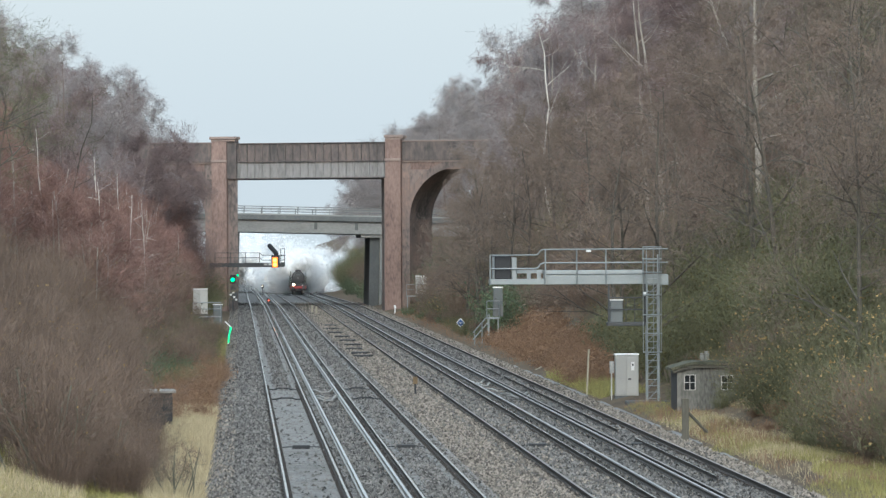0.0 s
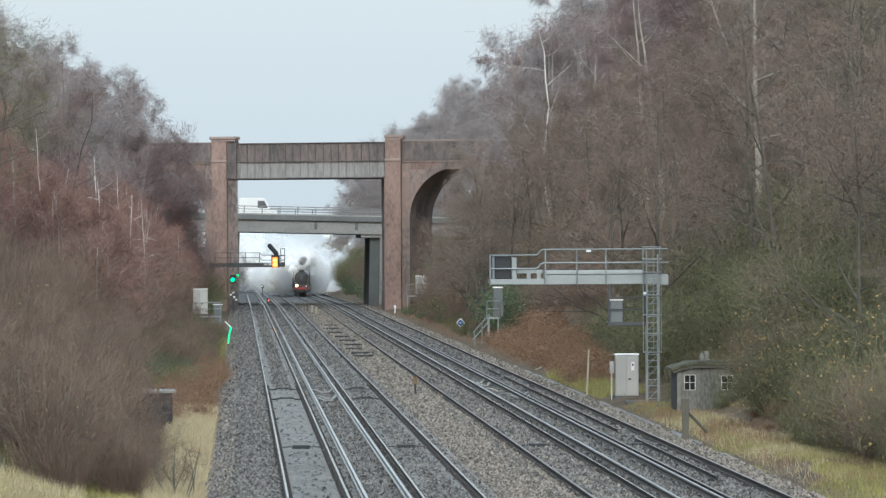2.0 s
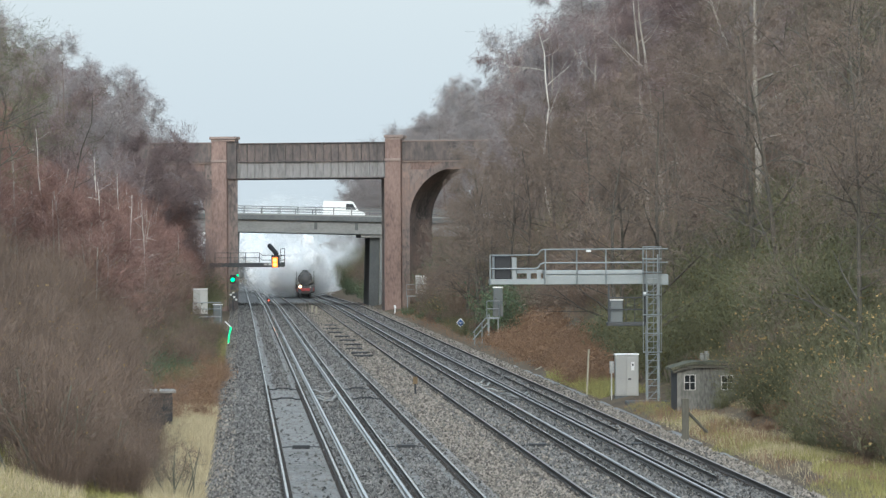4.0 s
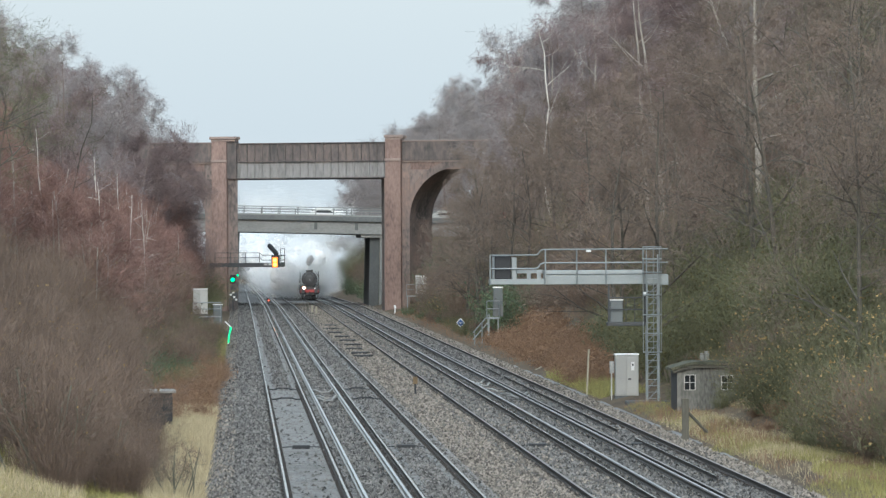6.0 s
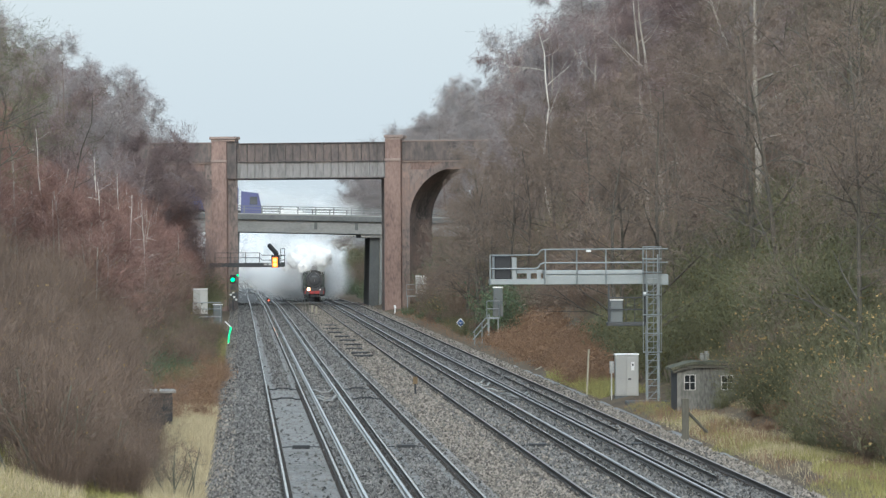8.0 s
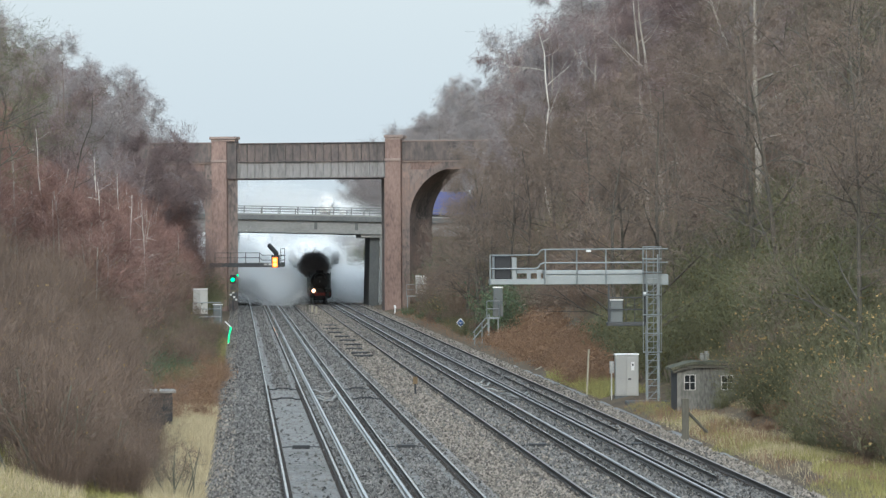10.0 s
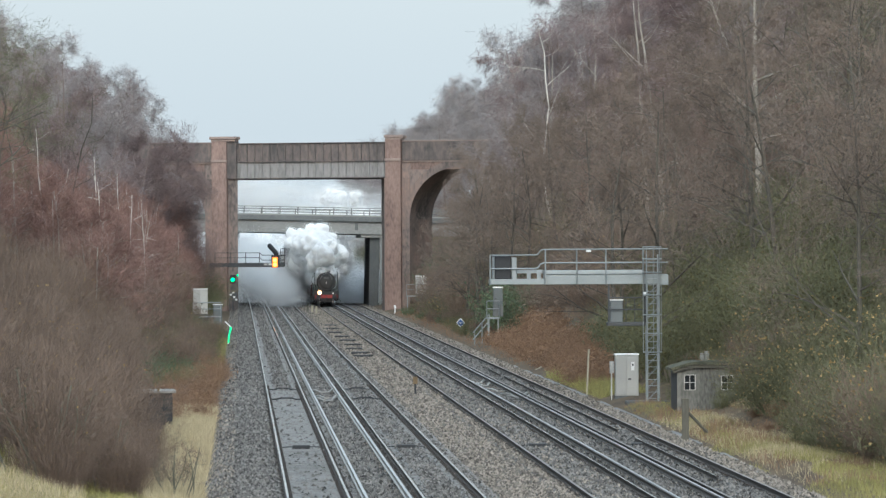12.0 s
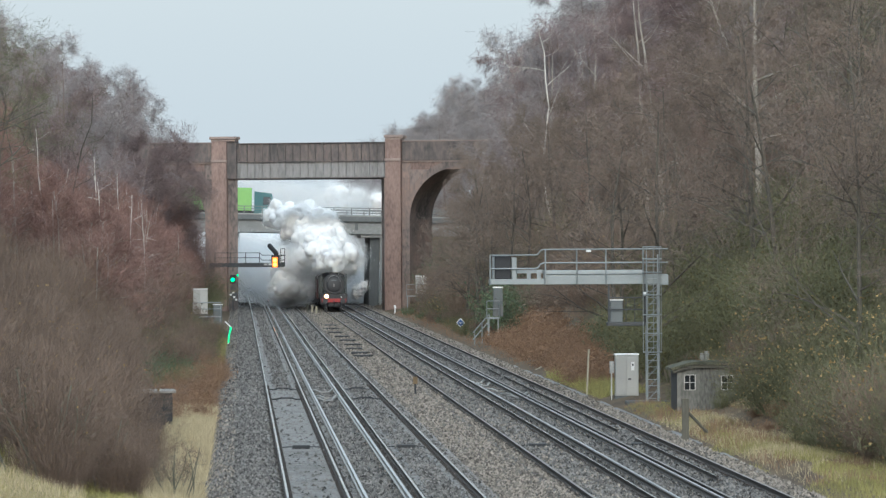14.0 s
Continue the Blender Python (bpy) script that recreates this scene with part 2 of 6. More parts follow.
# ---------- the lie of the land ----------
def track_z(y):
    """Rail level: flat, then falling away past the bridges."""
    return 0.0 if y < 560 else -0.0035 * (y - 560)


def smooth_step(a, b, v):
    t = min(1.0, max(0.0, (v - a) / (b - a)))
    return t * t * (3 - 2 * t)


def land_z(x, y):
    """Height of the ground: ballasted trackbed in a deep wooded cutting."""
    base = track_z(y) - 0.20
    if -0.6 <= x <= 14.6:
        if 6.6 < x < 8.0:
            return base - 0.04
        return base
    if x > 14.6:
        z = base - 0.1 + 0.32 * smooth_step(14.7, 15.7, x)
        rise = max(0.0, x - 17.6 - 1.6 * smooth_step(175, 140, y))
        z += min(16.5, 0.72 * rise) + (0.03 * (rise - 23) if rise > 23 else 0)
        z += 0.35 * smooth_step(15.6, 19, x) * noise.noise((x * 0.15, y * 0.05, 3.0))
    else:
        z = base - 0.05 + 0.1 * smooth_step(0.8, 2.0, -x)
        near = smooth_step(142, 122, y)
        z += near * 0.21 * max(0.0, -1.7 - x)
        rise = max(0.0, -4.2 - x)
        z += (1 - near) * (min(16.0, 0.66 * rise) + (0.03 * (rise - 24) if rise > 24 else 0))
        z += near * min(16.0, 0.66 * max(0, rise - 6))
        z += 0.35 * smooth_step(1.6, 5, -x) * noise.noise((x * 0.15, y * 0.05, 7.0))
    return z


# ---------- ground, trackbed ----------
SOIL = material("leaf_litter_soil", [(0.3, (0.045, 0.036, 0.026)), (0.5, (0.095, 0.07, 0.045)), (0.7, (0.15, 0.11, 0.065))], 0.95, 0.35, 5, 0.5)
BALLAST = material("ballast", [(0.32, (0.0344, 0.0336, 0.0336)), (0.5, (0.0836, 0.082, 0.0812)), (0.68, (0.168, 0.164, 0.162))], 0.8, 0.5, 18, 1.0, spread=0.75, dist=0.05)
STONES = material("ballast_stones", tones((0.114, 0.11, 0.106), 0.3), 0.7, 0.4, 6, 0, vary=0.85, per_island=True)
STONES_BROWN = material("buff_ballast_stones", tones((0.168, 0.15, 0.13), 0.3), 0.75, 0.4, 6, 0, vary=0.75, per_island=True)


def grid_sheet(name, xs, ys, height, mat, label, category, smooth=True):
    verts = [(x, y, height(x, y)) for y in ys for x in xs]
    n = len(xs)
    faces = [(j * n + i, j * n + i + 1, (j + 1) * n + i + 1, (j + 1) * n + i) for j in range(len(ys) - 1) for i in range(n - 1)]
    me = bpy.data.meshes.new(name)
    me.from_pydata(verts, [], faces)
    me.materials.append(mat)
    if smooth:
        me.shade_smooth()
    return tagged(new(name, me), label, category, kind="structure")


def build_land():
    xs = [-1500, -700, -300, -150, -90, -60] + [-45 + 1.5 * k for k in range(27)] + [-4.0, -3.0, -2.2, -1.4, -0.6, 3, 7, 11, 14.6, 15.2, 16, 17, 18] + [19.5 + 1.5 * k for k in range(28)] + [75, 110, 180, 350, 800, 1600]
    ys = [-400, -150, -40, 20, 60, 90] + [100 + 6 * k for k in range(110)] + [800, 860, 950, 1100, 1300, 1600, 2000, 2600, 3500]

    def soil(x, y):
        return land_z(x, y) - (0.12 if -0.6 <= x <= 14.6 else 0.0)
    grid_sheet("ground", xs, ys, soil, SOIL, "dark leaf-littered soil of a deep wooded railway cutting", "ground")
    def top(x, y):
        if x < -1.0 or x > 14.95:
            return track_z(y) - 0.62
        return track_z(y) - 0.205 + (0.055 if -0.5 < x < 1.0 else 0) + 0.02 * noise.noise((x * 1.1, y * 0.35, 0)) - (0.05 if 6.4 < x < 8.2 else 0) - (0.12 if x < -0.7 or x > 14.6 else 0)
    xb = [-1.3, -0.9, -0.6] + [0.2 * k for k in range(0, 73)] + [14.7, 15.0, 15.2]
    yb = [-90, -40, 0, 40, 70, 90] + [110 + 1.0 * k for k in range(140)] + [250 + 4 * k for k in range(150)] + [900, 1100, 1500]
    grid_sheet("trackbed", xb, yb, top, BALLAST, "wet grey stone ballast under four railway tracks", "ballast", smooth=False)


def scatter_stones(name, seed, n, lanes, mat, label):
    """Loose ballast stones over the nearer trackbed; lanes: (x0, x1, share, y0)."""
    rng = np.random.default_rng(seed)
    wide = np.array([(b - a) * q for a, b, q, _ in lanes])
    pick = rng.choice(len(lanes), n, p=wide / wide.sum())
    y = 112 + 520 * rng.random(n) ** 2.9
    u = rng.random(n)
    x = np.array([lanes[i][0] + (lanes[i][1] - lanes[i][0]) * v for i, v in zip(pick, u)])
    first = np.array([lanes[i][3] for i in pick])
    keep = y > first + 6 * rng.random(n)
    x, y = x[keep], y[keep]
    n = len(x)
    r = 0.026 + 0.038 * rng.random(n) ** 1.5 + 0.00014 * (y - 112)
    z = -0.195 - 0.0035 * np.maximum(0, y - 560) - 0.05 * ((x > 6.4) & (x < 8.2)) - 0.1 * ((x < -0.7) | (x > 14.6)) + 0.055 * ((x > -0.5) & (x < 1.03)) + 0.25 * r
    base = np.array([(1, 0, 0), (0, 1, 0), (-1, 0, 0), (0, -1, 0), (0, 0, 1)], float)
    v = base[None] * (r[:, None, None] * (0.55 + 0.9 * rng.random((n, 5, 1))))
    a = rng.random(n) * 6.283
    c, s = np.cos(a)[:, None], np.sin(a)[:, None]
    v = np.stack([v[..., 0] * c - v[..., 1] * s, v[..., 0] * s + v[..., 1] * c, v[..., 2]], -1)
    v += np.stack([x, y, z], -1)[:, None]
    f = np.array([(0, 1, 4), (1, 2, 4), (2, 3, 4), (3, 0, 4)])
    faces = (f[None] + 5 * np.arange(n)[:, None, None]).reshape(-1, 3)
    me = bpy.data.meshes.new(name)
    me.from_pydata(v.reshape(-1, 3).tolist(), [], faces.tolist())
    me.materials.append(mat)
    tagged(new(name, me), label, "stones", kind="stuff")


def scatter_all_stones():
    grey = [(-1.0, 1.04, 1.0, 100), (3.1, 4.1, 1.0, 100), (1.55, 2.3, 0.75, 226), (4.9, 5.65, 0.75, 100), (2.7, 3.1, 0.6, 100), (4.1, 4.5, 0.6, 100), (6.05, 6.6, 0.8, 100), (10.2, 11.9, 1.0, 100), (12.0, 13.4, 0.7, 100), (8.7, 10.1, 0.8, 100), (1.2, 2.6, 0.07, 100), (4.55, 5.95, 0.2, 100)]
    brown = [(6.4, 8.6, 1.0, 100), (13.5, 14.9, 1.0, 100), (-1.05, -0.2, 0.6, 100), (8.7, 10.1, 0.25, 100)]
    scatter_stones("ballast_stones", 11, 130000, grey, STONES, "loose wet grey ballast stones between the tracks")
    scatter_stones("ballast_stones", 12, 65000, brown, STONES_BROWN, "loose buff and brown ballast stones between track pairs")


# ---------- tracks ----------
# centre line, shiny head or dull, side of the conductor rail, sleeper look
TRACKS = [(1.91, True, 1.14, True), (5.25, True, -1.14, True), (9.39, False, 1.14, False), (12.70, False, -1.14, False)]
RAIL_ENDS = [-90, 60, 200, 330, 460, 560, 640, 740, 900, 1200, 1500]


def extrude_rail(bm, outline, x0, ends, dz=0.0):
    """Follow the rail level with an (x, z) outline; the top faces take the second material."""
    rings = [[bm.verts.new((x0 + px, y, track_z(y) + pz + dz)) for px, pz in outline] for y in ends]
    n = len(outline)
    for a, b in zip(rings, rings[1:]):
        for k in range(n):
            f = bm.faces.new((a[k], b[k], b[(k + 1) % n], a[(k + 1) % n]))
            if outline[k][1] > -0.012 and outline[(k + 1) % n][1] > -0.012:
                f.material_index = 1
    bm.faces.new(rings[0])
    bm.faces.new(rings[-1][::-1])


RAIL_OUTLINE = [(-0.07, -0.159), (0.07, -0.159), (0.07, -0.145), (0.012, -0.12), (0.012, -0.045), (0.036, -0.032), (0.036, -0.006), (0.024, 0.0), (-0.024, 0.0), (-0.036, -0.006), (-0.036, -0.032), (-0.012, -0.045), (-0.012, -0.12), (-0.07, -0.145)]
THIRD_OUTLINE = [(-0.065, -0.05), (0.065, -0.05), (0.03, -0.02), (0.04, 0.05), (0.034, 0.085), (-0.034, 0.085), (-0.04, 0.05), (-0.03, -0.02)]


def build_tracks():
    for c, shiny, third, clean in TRACKS:
        for side in (-0.7525, 0.7525):
            bm = B()
            extrude_rail(bm, RAIL_OUTLINE, c + side, RAIL_ENDS)
            ob = mesh_object("rail", bm, [RAIL_WEB, RAIL_TOP if shiny or side > 0 and c < 10 else RAIL_DULL])
            tagged(ob, "polished steel running rail on concrete sleepers" if shiny else "dull rust-brown steel running rail", "rail", "running rails", "structure")
        bm = B()
        extrude_rail(bm, THIRD_OUTLINE, c + third, RAIL_ENDS)
        ob = mesh_object("conductor_rail", bm, [THIRD if shiny else RAIL_WEB, THIRD])
        tagged(ob, "pale steel electric conductor rail beside a track", "conductor rail", "conductor rails", "structure")
        pots = B()
        for k in range(60):
            y = 112 + 2.9 * k
            rod(pots, (c + third, y, -0.19), (c + third, y, -0.05), 0.075, 0.055, 6)
        part("insulators", pots, POT, ob, "pale porcelain insulator pots")["kind"] = "stuff"


def build_fastenings():
    bm = B()
    for c, shiny, third, clean in TRACKS:
        for k in range(190):
            y = 112.3 + 0.65 * k
            for side in (-0.7525, 0.7525):
                for e in (-0.105, 0.105):
                    x = c + side + e
                    box(bm, x - 0.045, x + 0.045, y - 0.07, y + 0.07, -0.19, -0.125)
    tagged(mesh_object("rail_clips", bm, RAIL_WEB), "rusty spring clips holding the rails down", "rail clip", kind="stuff")


def build_sleepers():
    """The nearest as pieces of their own, the others joined."""
    def shape(bm, x, y, z):
        o = [(-1.25, -0.10), (-1.25, 0.085), (-0.55, 0.085), (-0.35, 0.06), (0.35, 0.06), (0.55, 0.085), (1.25, 0.085), (1.25, -0.10)]
        a = [bm.verts.new((x + p, y - 0.135, z + q)) for p, q in o]
        b = [bm.verts.new((x + p, y + 0.135, z + q)) for p, q in o]
        for k in range(len(o) - 1):
            bm.faces.new((a[k], a[k + 1], b[k + 1], b[k]))
        bm.faces.new(a[::-1])
    bed = thing("sleeper_row", pose(0, 0, 0), "concrete sleepers laid across four railway tracks", "sleepers", kind="structure")
    for c, shiny, third, clean in TRACKS:
        bm = B()
        shape(bm, 0, 0, 0)
        me = bpy.data.meshes.new("sleeper")
        bmesh.ops.recalc_face_normals(bm, faces=bm.faces)
        bm.to_mesh(me)
        bm.free()
        me.materials.append(SLEEPER if clean else SLEEPER_OLD)
        sink = {1.91: 0.0, 5.25: -0.012, 9.39: -0.045, 12.70: -0.04}[c]
        for k in range(75):
            y = 112.3 + 0.65 * k
            share("sleeper", me, bed, (c, y, -0.25 + sink + 0.008 * noise.noise((c, y * 3, 1))))
        bm = B()
        k = -250
        while 112.3 + 0.65 * k < 640:
            y = 112.3 + 0.65 * k
            if 0 <= k < 75:
                k = 75
                continue
            shape(bm, c, y, track_z(y) - 0.25 + sink + 0.008 * noise.noise((c, y * 3, 1)))
            k += 1
        far = part("far_sleepers", bm, SLEEPER if clean else SLEEPER_OLD, bed)
        far["kind"] = "stuff"


def build_track_clutter():
    # equipment boxes in the four-foot, with their cables
    for (c, *_), yy in [(t, 161.0) for t in TRACKS]:
        t = thing("track_transmitter", pose(c, yy, -0.16), "dark low equipment box bolted between the rails", "track equipment", "boxes between the rails")
        part("housing", one_box(-0.28, 0.28, -0.3, 0.3, -0.04, 0.08, bevel=0.02), BLACK, t)
        for s in (-1, 1):
            part("cable", pipe(B(), [(s * 0.72, 0.1, 0.0), (s * 0.5, 0.05, 0.02), (s * 0.28, 0, 0.03)], 0.018), BLACK, t)
    for c in (1.91, 5.25):
        for yy in (213.0, 228.0):
            t = thing("track_cable", pose(c, yy, -0.17), "black cable lying across the sleepers between rails", "cable", "cables across the track")
            bm = B()
            pipe(bm, [(-0.75, 0, 0.0), (-0.4, 0.3, 0.03), (-0.2, 0.1, 0.08), (0.2, 0.1, 0.08), (0.4, -0.2, 0.03), (0.75, 0, 0)], 0.035)
            part("sheath", bm, BLACK, t)
    # bond cables looped between the conductor rails
    for x, yy, w in ((3.6, 222, 0.55), (3.65, 213, 0.5), (3.55, 210, 0.5), (10.95, 236, 0.5), (11.05, 231, 0.4), (11.3, 222, 0.45), (11.7, 215, 0.6), (11.65, 211, 0.5)):
        t = thing("bond_cable", pose(x, yy, -0.12), "pale looped cable bonding two conductor rails", "cable", "bond cables")
        bm = B()
        pipe(bm, [(-w, 1.5, 0.06), (-0.7 * w, 0.4, 0.1), (-0.2 * w, -0.8, 0.03), (0.4 * w, -0.5, 0.02), (0.8 * w, 1.2, 0.1), (w, 2.4, 0.06)], 0.045)
        part("sheath", bm, POT, t)
    # spare rails left lying in the four-foot of the far track
    for y0, y1 in ((136, 164.5), (172, 246), (250, 262)):
        bm = B()
        extrude_rail(bm, RAIL_OUTLINE, 12.78, [y0, y1], -0.02)
        tagged(mesh_object("spare_rail", bm, [RAIL_WEB, RAIL_TOP]), "spare steel rail lying loose between the running rails", "rail", "spare rails")
    # short baulks of timber in the wide space between the track pairs
    rng = random.Random(4)
    for y in (300, 309, 322, 336, 352, 368, 386, 405, 424):
        t = thing("timber_baulk", pose(7.35 + rng.uniform(-0.15, 0.15), y, -0.2, 0, 0, rng.uniform(-12, 12)), "short dark wet timber baulk on the ballast", "timber", "timber baulks")
        part("baulk", one_box(-0.5, 0.5, -0.7, 0.7, -0.04, 0.12, bevel=0.02), BLACK, t)
    # marker post in the wide space
    ochre = material("ochre_paint", tones((0.13, 0.092, 0.05), 0.2), 0.7, 6, 30, 0.1)
    t = thing("marker_post", pose(7.6, 221, -0.25), "weathered marker post with a small ochre plate", "post")
    part("stake", one_box(-0.045, 0.045, -0.03, 0.03, -0.1, 0.95), BLACK, t)
    part("plate", one_box(-0.1, 0.1, -0.05, -0.032, 0.5, 0.82, bevel=0.006), ochre, t, "dull ochre marker plate")
    for x, y in ((6.9, 520), (7.25, 512), (7.5, 500)):
        t = thing("marker_stake", pose(x, y, -0.25), "short stake beside the track", "post", "short stakes")
        part("stake", one_box(-0.1, 0.1, -0.08, 0.08, -0.1, 0.85, bevel=0.02), POST_PALE if x > 7 else TIMBER, t)
    # cable trough along the foot of the bank: separate concrete lids
    trough = thing("cable_trough", pose(0, 0, 0), "concrete cable trough with separate lids beside the ballast", "cable trough", kind="structure")
    lid = bpy.data.meshes.new("trough_lid")
    bm = one_box(-0.14, 0.14, -0.45, 0.45, -0.12, 0.05, bevel=0.02)
    bm.to_mesh(lid)
    bm.free()
    lid.materials.append(SLEEPER)
    for k in range(170):
        y = 112 + k
        x = 14.75 - 0.65 * smooth_step(160, 118, y) + 0.06 * noise.noise((y * 0.2, 0, 0))
        if noise.noise((y * 0.11, 4, 0)) > -0.08:
            share("trough_lid", lid, trough, (x, y, -0.235 + 0.06 * noise.noise((y, 1, 0))), (0, 0.05 * noise.noise((y, 3, 0)), 0.05 * noise.noise((y, 2, 0))))


# ---------- brick and iron overbridge ----------
def slab(bm, plan, z0, z1):
    a = [bm.verts.new((x, y, z0)) for x, y in plan]
    b = [bm.verts.new((x, y, z1)) for x, y in plan]
    n = len(plan)
    bm.faces.new(a[::-1])
    bm.faces.new(b)
    for k in range(n):
        bm.faces.new((a[k], a[(k + 1) % n], b[(k + 1) % n], b[k]))
    return bm


def build_brick_bridge():
    br = thing("road_overbridge", pose(7.36, 529.5, 0, 0, 0, -16.3), "tall old red-brick and iron road bridge over the cutting", "bridge")
    W, TOP, PAR, SOF = 10.0, 17.35, 15.35, 13.62
    skew = -0.2924
    # piers: inner faces follow the tracks
    part("pier", slab(B(), [(-11.5, 0.35), (-7.96, 0.35), (-7.96 + skew * 9.6, 9.95), (-11.5, 9.95)], -1.0, SOF - 0.002), BRICK, br)
    part("pier", slab(B(), [(7.88, 0.35), (10.6, 0.35), (10.6, 9.95), (7.88 + skew * 9.6, 9.95)], -1.0, SOF - 0.002), BRICK, br)
    for s0, s1, c0, c1 in ((-10.62, -9.0, -10.8, -7.9), (8.16, 9.78, 8.06, 10.1)):
        p = part("pilaster", one_box(s0, s1, -0.25, 0.75, -1.0, 17.55), BRICK_PALE, br, "pale red brick pilaster")
        part("string_course", one_box(s0 - 0.07, s1 + 0.07, -0.33, -0.252, 15.35, 15.62, bevel=0.03), STONE, p)
        bm = one_box(c0, c1, -0.45, 1.2, 17.75, 18.05, bevel=0.05)
        box(bm, c0 + 0.15, c1 - 0.15, -0.32, 1.05, 17.55, 17.75)
        part("capstone", bm, STONE, p, "weathered capstone")
    part("pier_head", one_box(-8.998, -7.98, 0.0, 0.9, SOF, 17.548), IRON, br)
    # spandrels with arches either side, and solid walls into the banks
    for s, e in ((10.6, 1), (-11.5, -1)):
        r, zc = 5.4, 9.3
        arc = [(s + e * (r - r * math.cos(math.pi * k / 28)), zc + r * math.sin(math.pi * k / 28)) for k in range(29)]
        outline = arc + [(s + e * 2 * r, TOP - 0.05), (s, TOP - 0.05)]
        part("spandrel", prism(B(), outline, 0.45, 9.9), BRICK, br)
        ring = [(s + e * (r - (r + 0.75) * math.cos(math.pi * k / 28)), zc + (r + 0.75) * math.sin(math.pi * k / 28)) for k in range(2, 27)]
        inner = [(s + e * (r - r * math.cos(math.pi * k / 28)), zc + r * math.sin(math.pi * k / 28)) for k in range(2, 27)]
        part("arch_ring", prism(B(), ring + inner[::-1], 0.36, 0.448), BRICK, br, "dark brick arch ring")
        a, b = sorted((s + e * 2 * r, s + e * (2 * r + 30)))
        part("abutment", one_box(a, b, 0.45, 9.9, -1.0, TOP - 0.05), BRICK, br)
        a, b = sorted((s + e * -0.75, s + e * (2 * r + 30)))
        part("string_course", one_box(a, b, 0.28, 0.445, PAR - 0.15, PAR + 0.03, bevel=0.03), STONE, br)
        part("parapet", one_box(a, b, 0.2, 0.7, PAR + 0.034, TOP, bevel=0.03), IRON, br, "dark sooty parapet")
        part("coping", one_box(a, b, 0.12, 0.8, TOP + 0.002, TOP + 0.12, bevel=0.03), STONE, br)
        a, b = sorted((s + e * 0.1, s + e * 2 * r))
        part("brick_band", one_box(a, b, 0.40, 0.448, PAR - 0.9, PAR - 0.152), BRICK_PALE, br)
    # riveted plate girder of the main span, front and back
    for t0 in (0.1, 9.3):
        g = part("girder", one_box(-7.97, 8.15, t0 + 0.18, t0 + 0.5, PAR + 0.1, TOP - 0.1), IRON, br, "rust-brown riveted plate girder")
        part("flange", one_box(-7.97, 8.15, t0 - 0.02, t0 + 0.7, TOP - 0.098, TOP, bevel=0.02), IRON, g)
        part("flange", one_box(-7.97, 8.15, t0 - 0.06, t0 + 0.72, PAR - 0.02, PAR + 0.098, bevel=0.02), IRON, g)
        left = -8.55 if t0 < 1 else -11.1
        low = part("lower_girder", one_box(left, 8.15, t0 + 0.22, t0 + 0.5, SOF + 0.1, PAR - 0.022), IRON_PALE, br, "pale grey painted lower girder")
        part("flange", one_box(left, 8.15, t0 + 0.02, t0 + 0.7, SOF + 0.0, SOF + 0.098, bevel=0.02), IRON, low)
        for k in range(20):
            s = -7.7 + 0.823 * k
            part("stiffener", one_box(s - 0.05, s + 0.05, t0 + 0.02, t0 + 0.178, PAR + 0.1, TOP - 0.1), IRON, g)
            part("stiffener", one_box(s - 0.05, s + 0.05, t0 + 0.06, t0 + 0.218, SOF + 0.1, PAR - 0.024), IRON_PALE, low)
    part("pier_top", one_box(9.0, 10.59, 0.47, 9.88, SOF + 0.002, 15.9), BRICK, br)
    part("pier_top", one_box(-11.49, -9.05, 0.47, 9.88, SOF + 0.002, 15.9), BRICK, br)
    part("deck", one_box(-7.97, 8.15, 0.82, 9.27, 14.2, 15.3), IRON, br)


# ---------- concrete motorway bridge behind ----------
MOTORWAY = pose(7.6, 574, 0, 0, 1.45, 0)


PARAPET = material("dull_parapet_steel", tones((0.17, 0.178, 0.18), 0.15), 0.5, 1.5, 25, 0.1, metal=0.2)


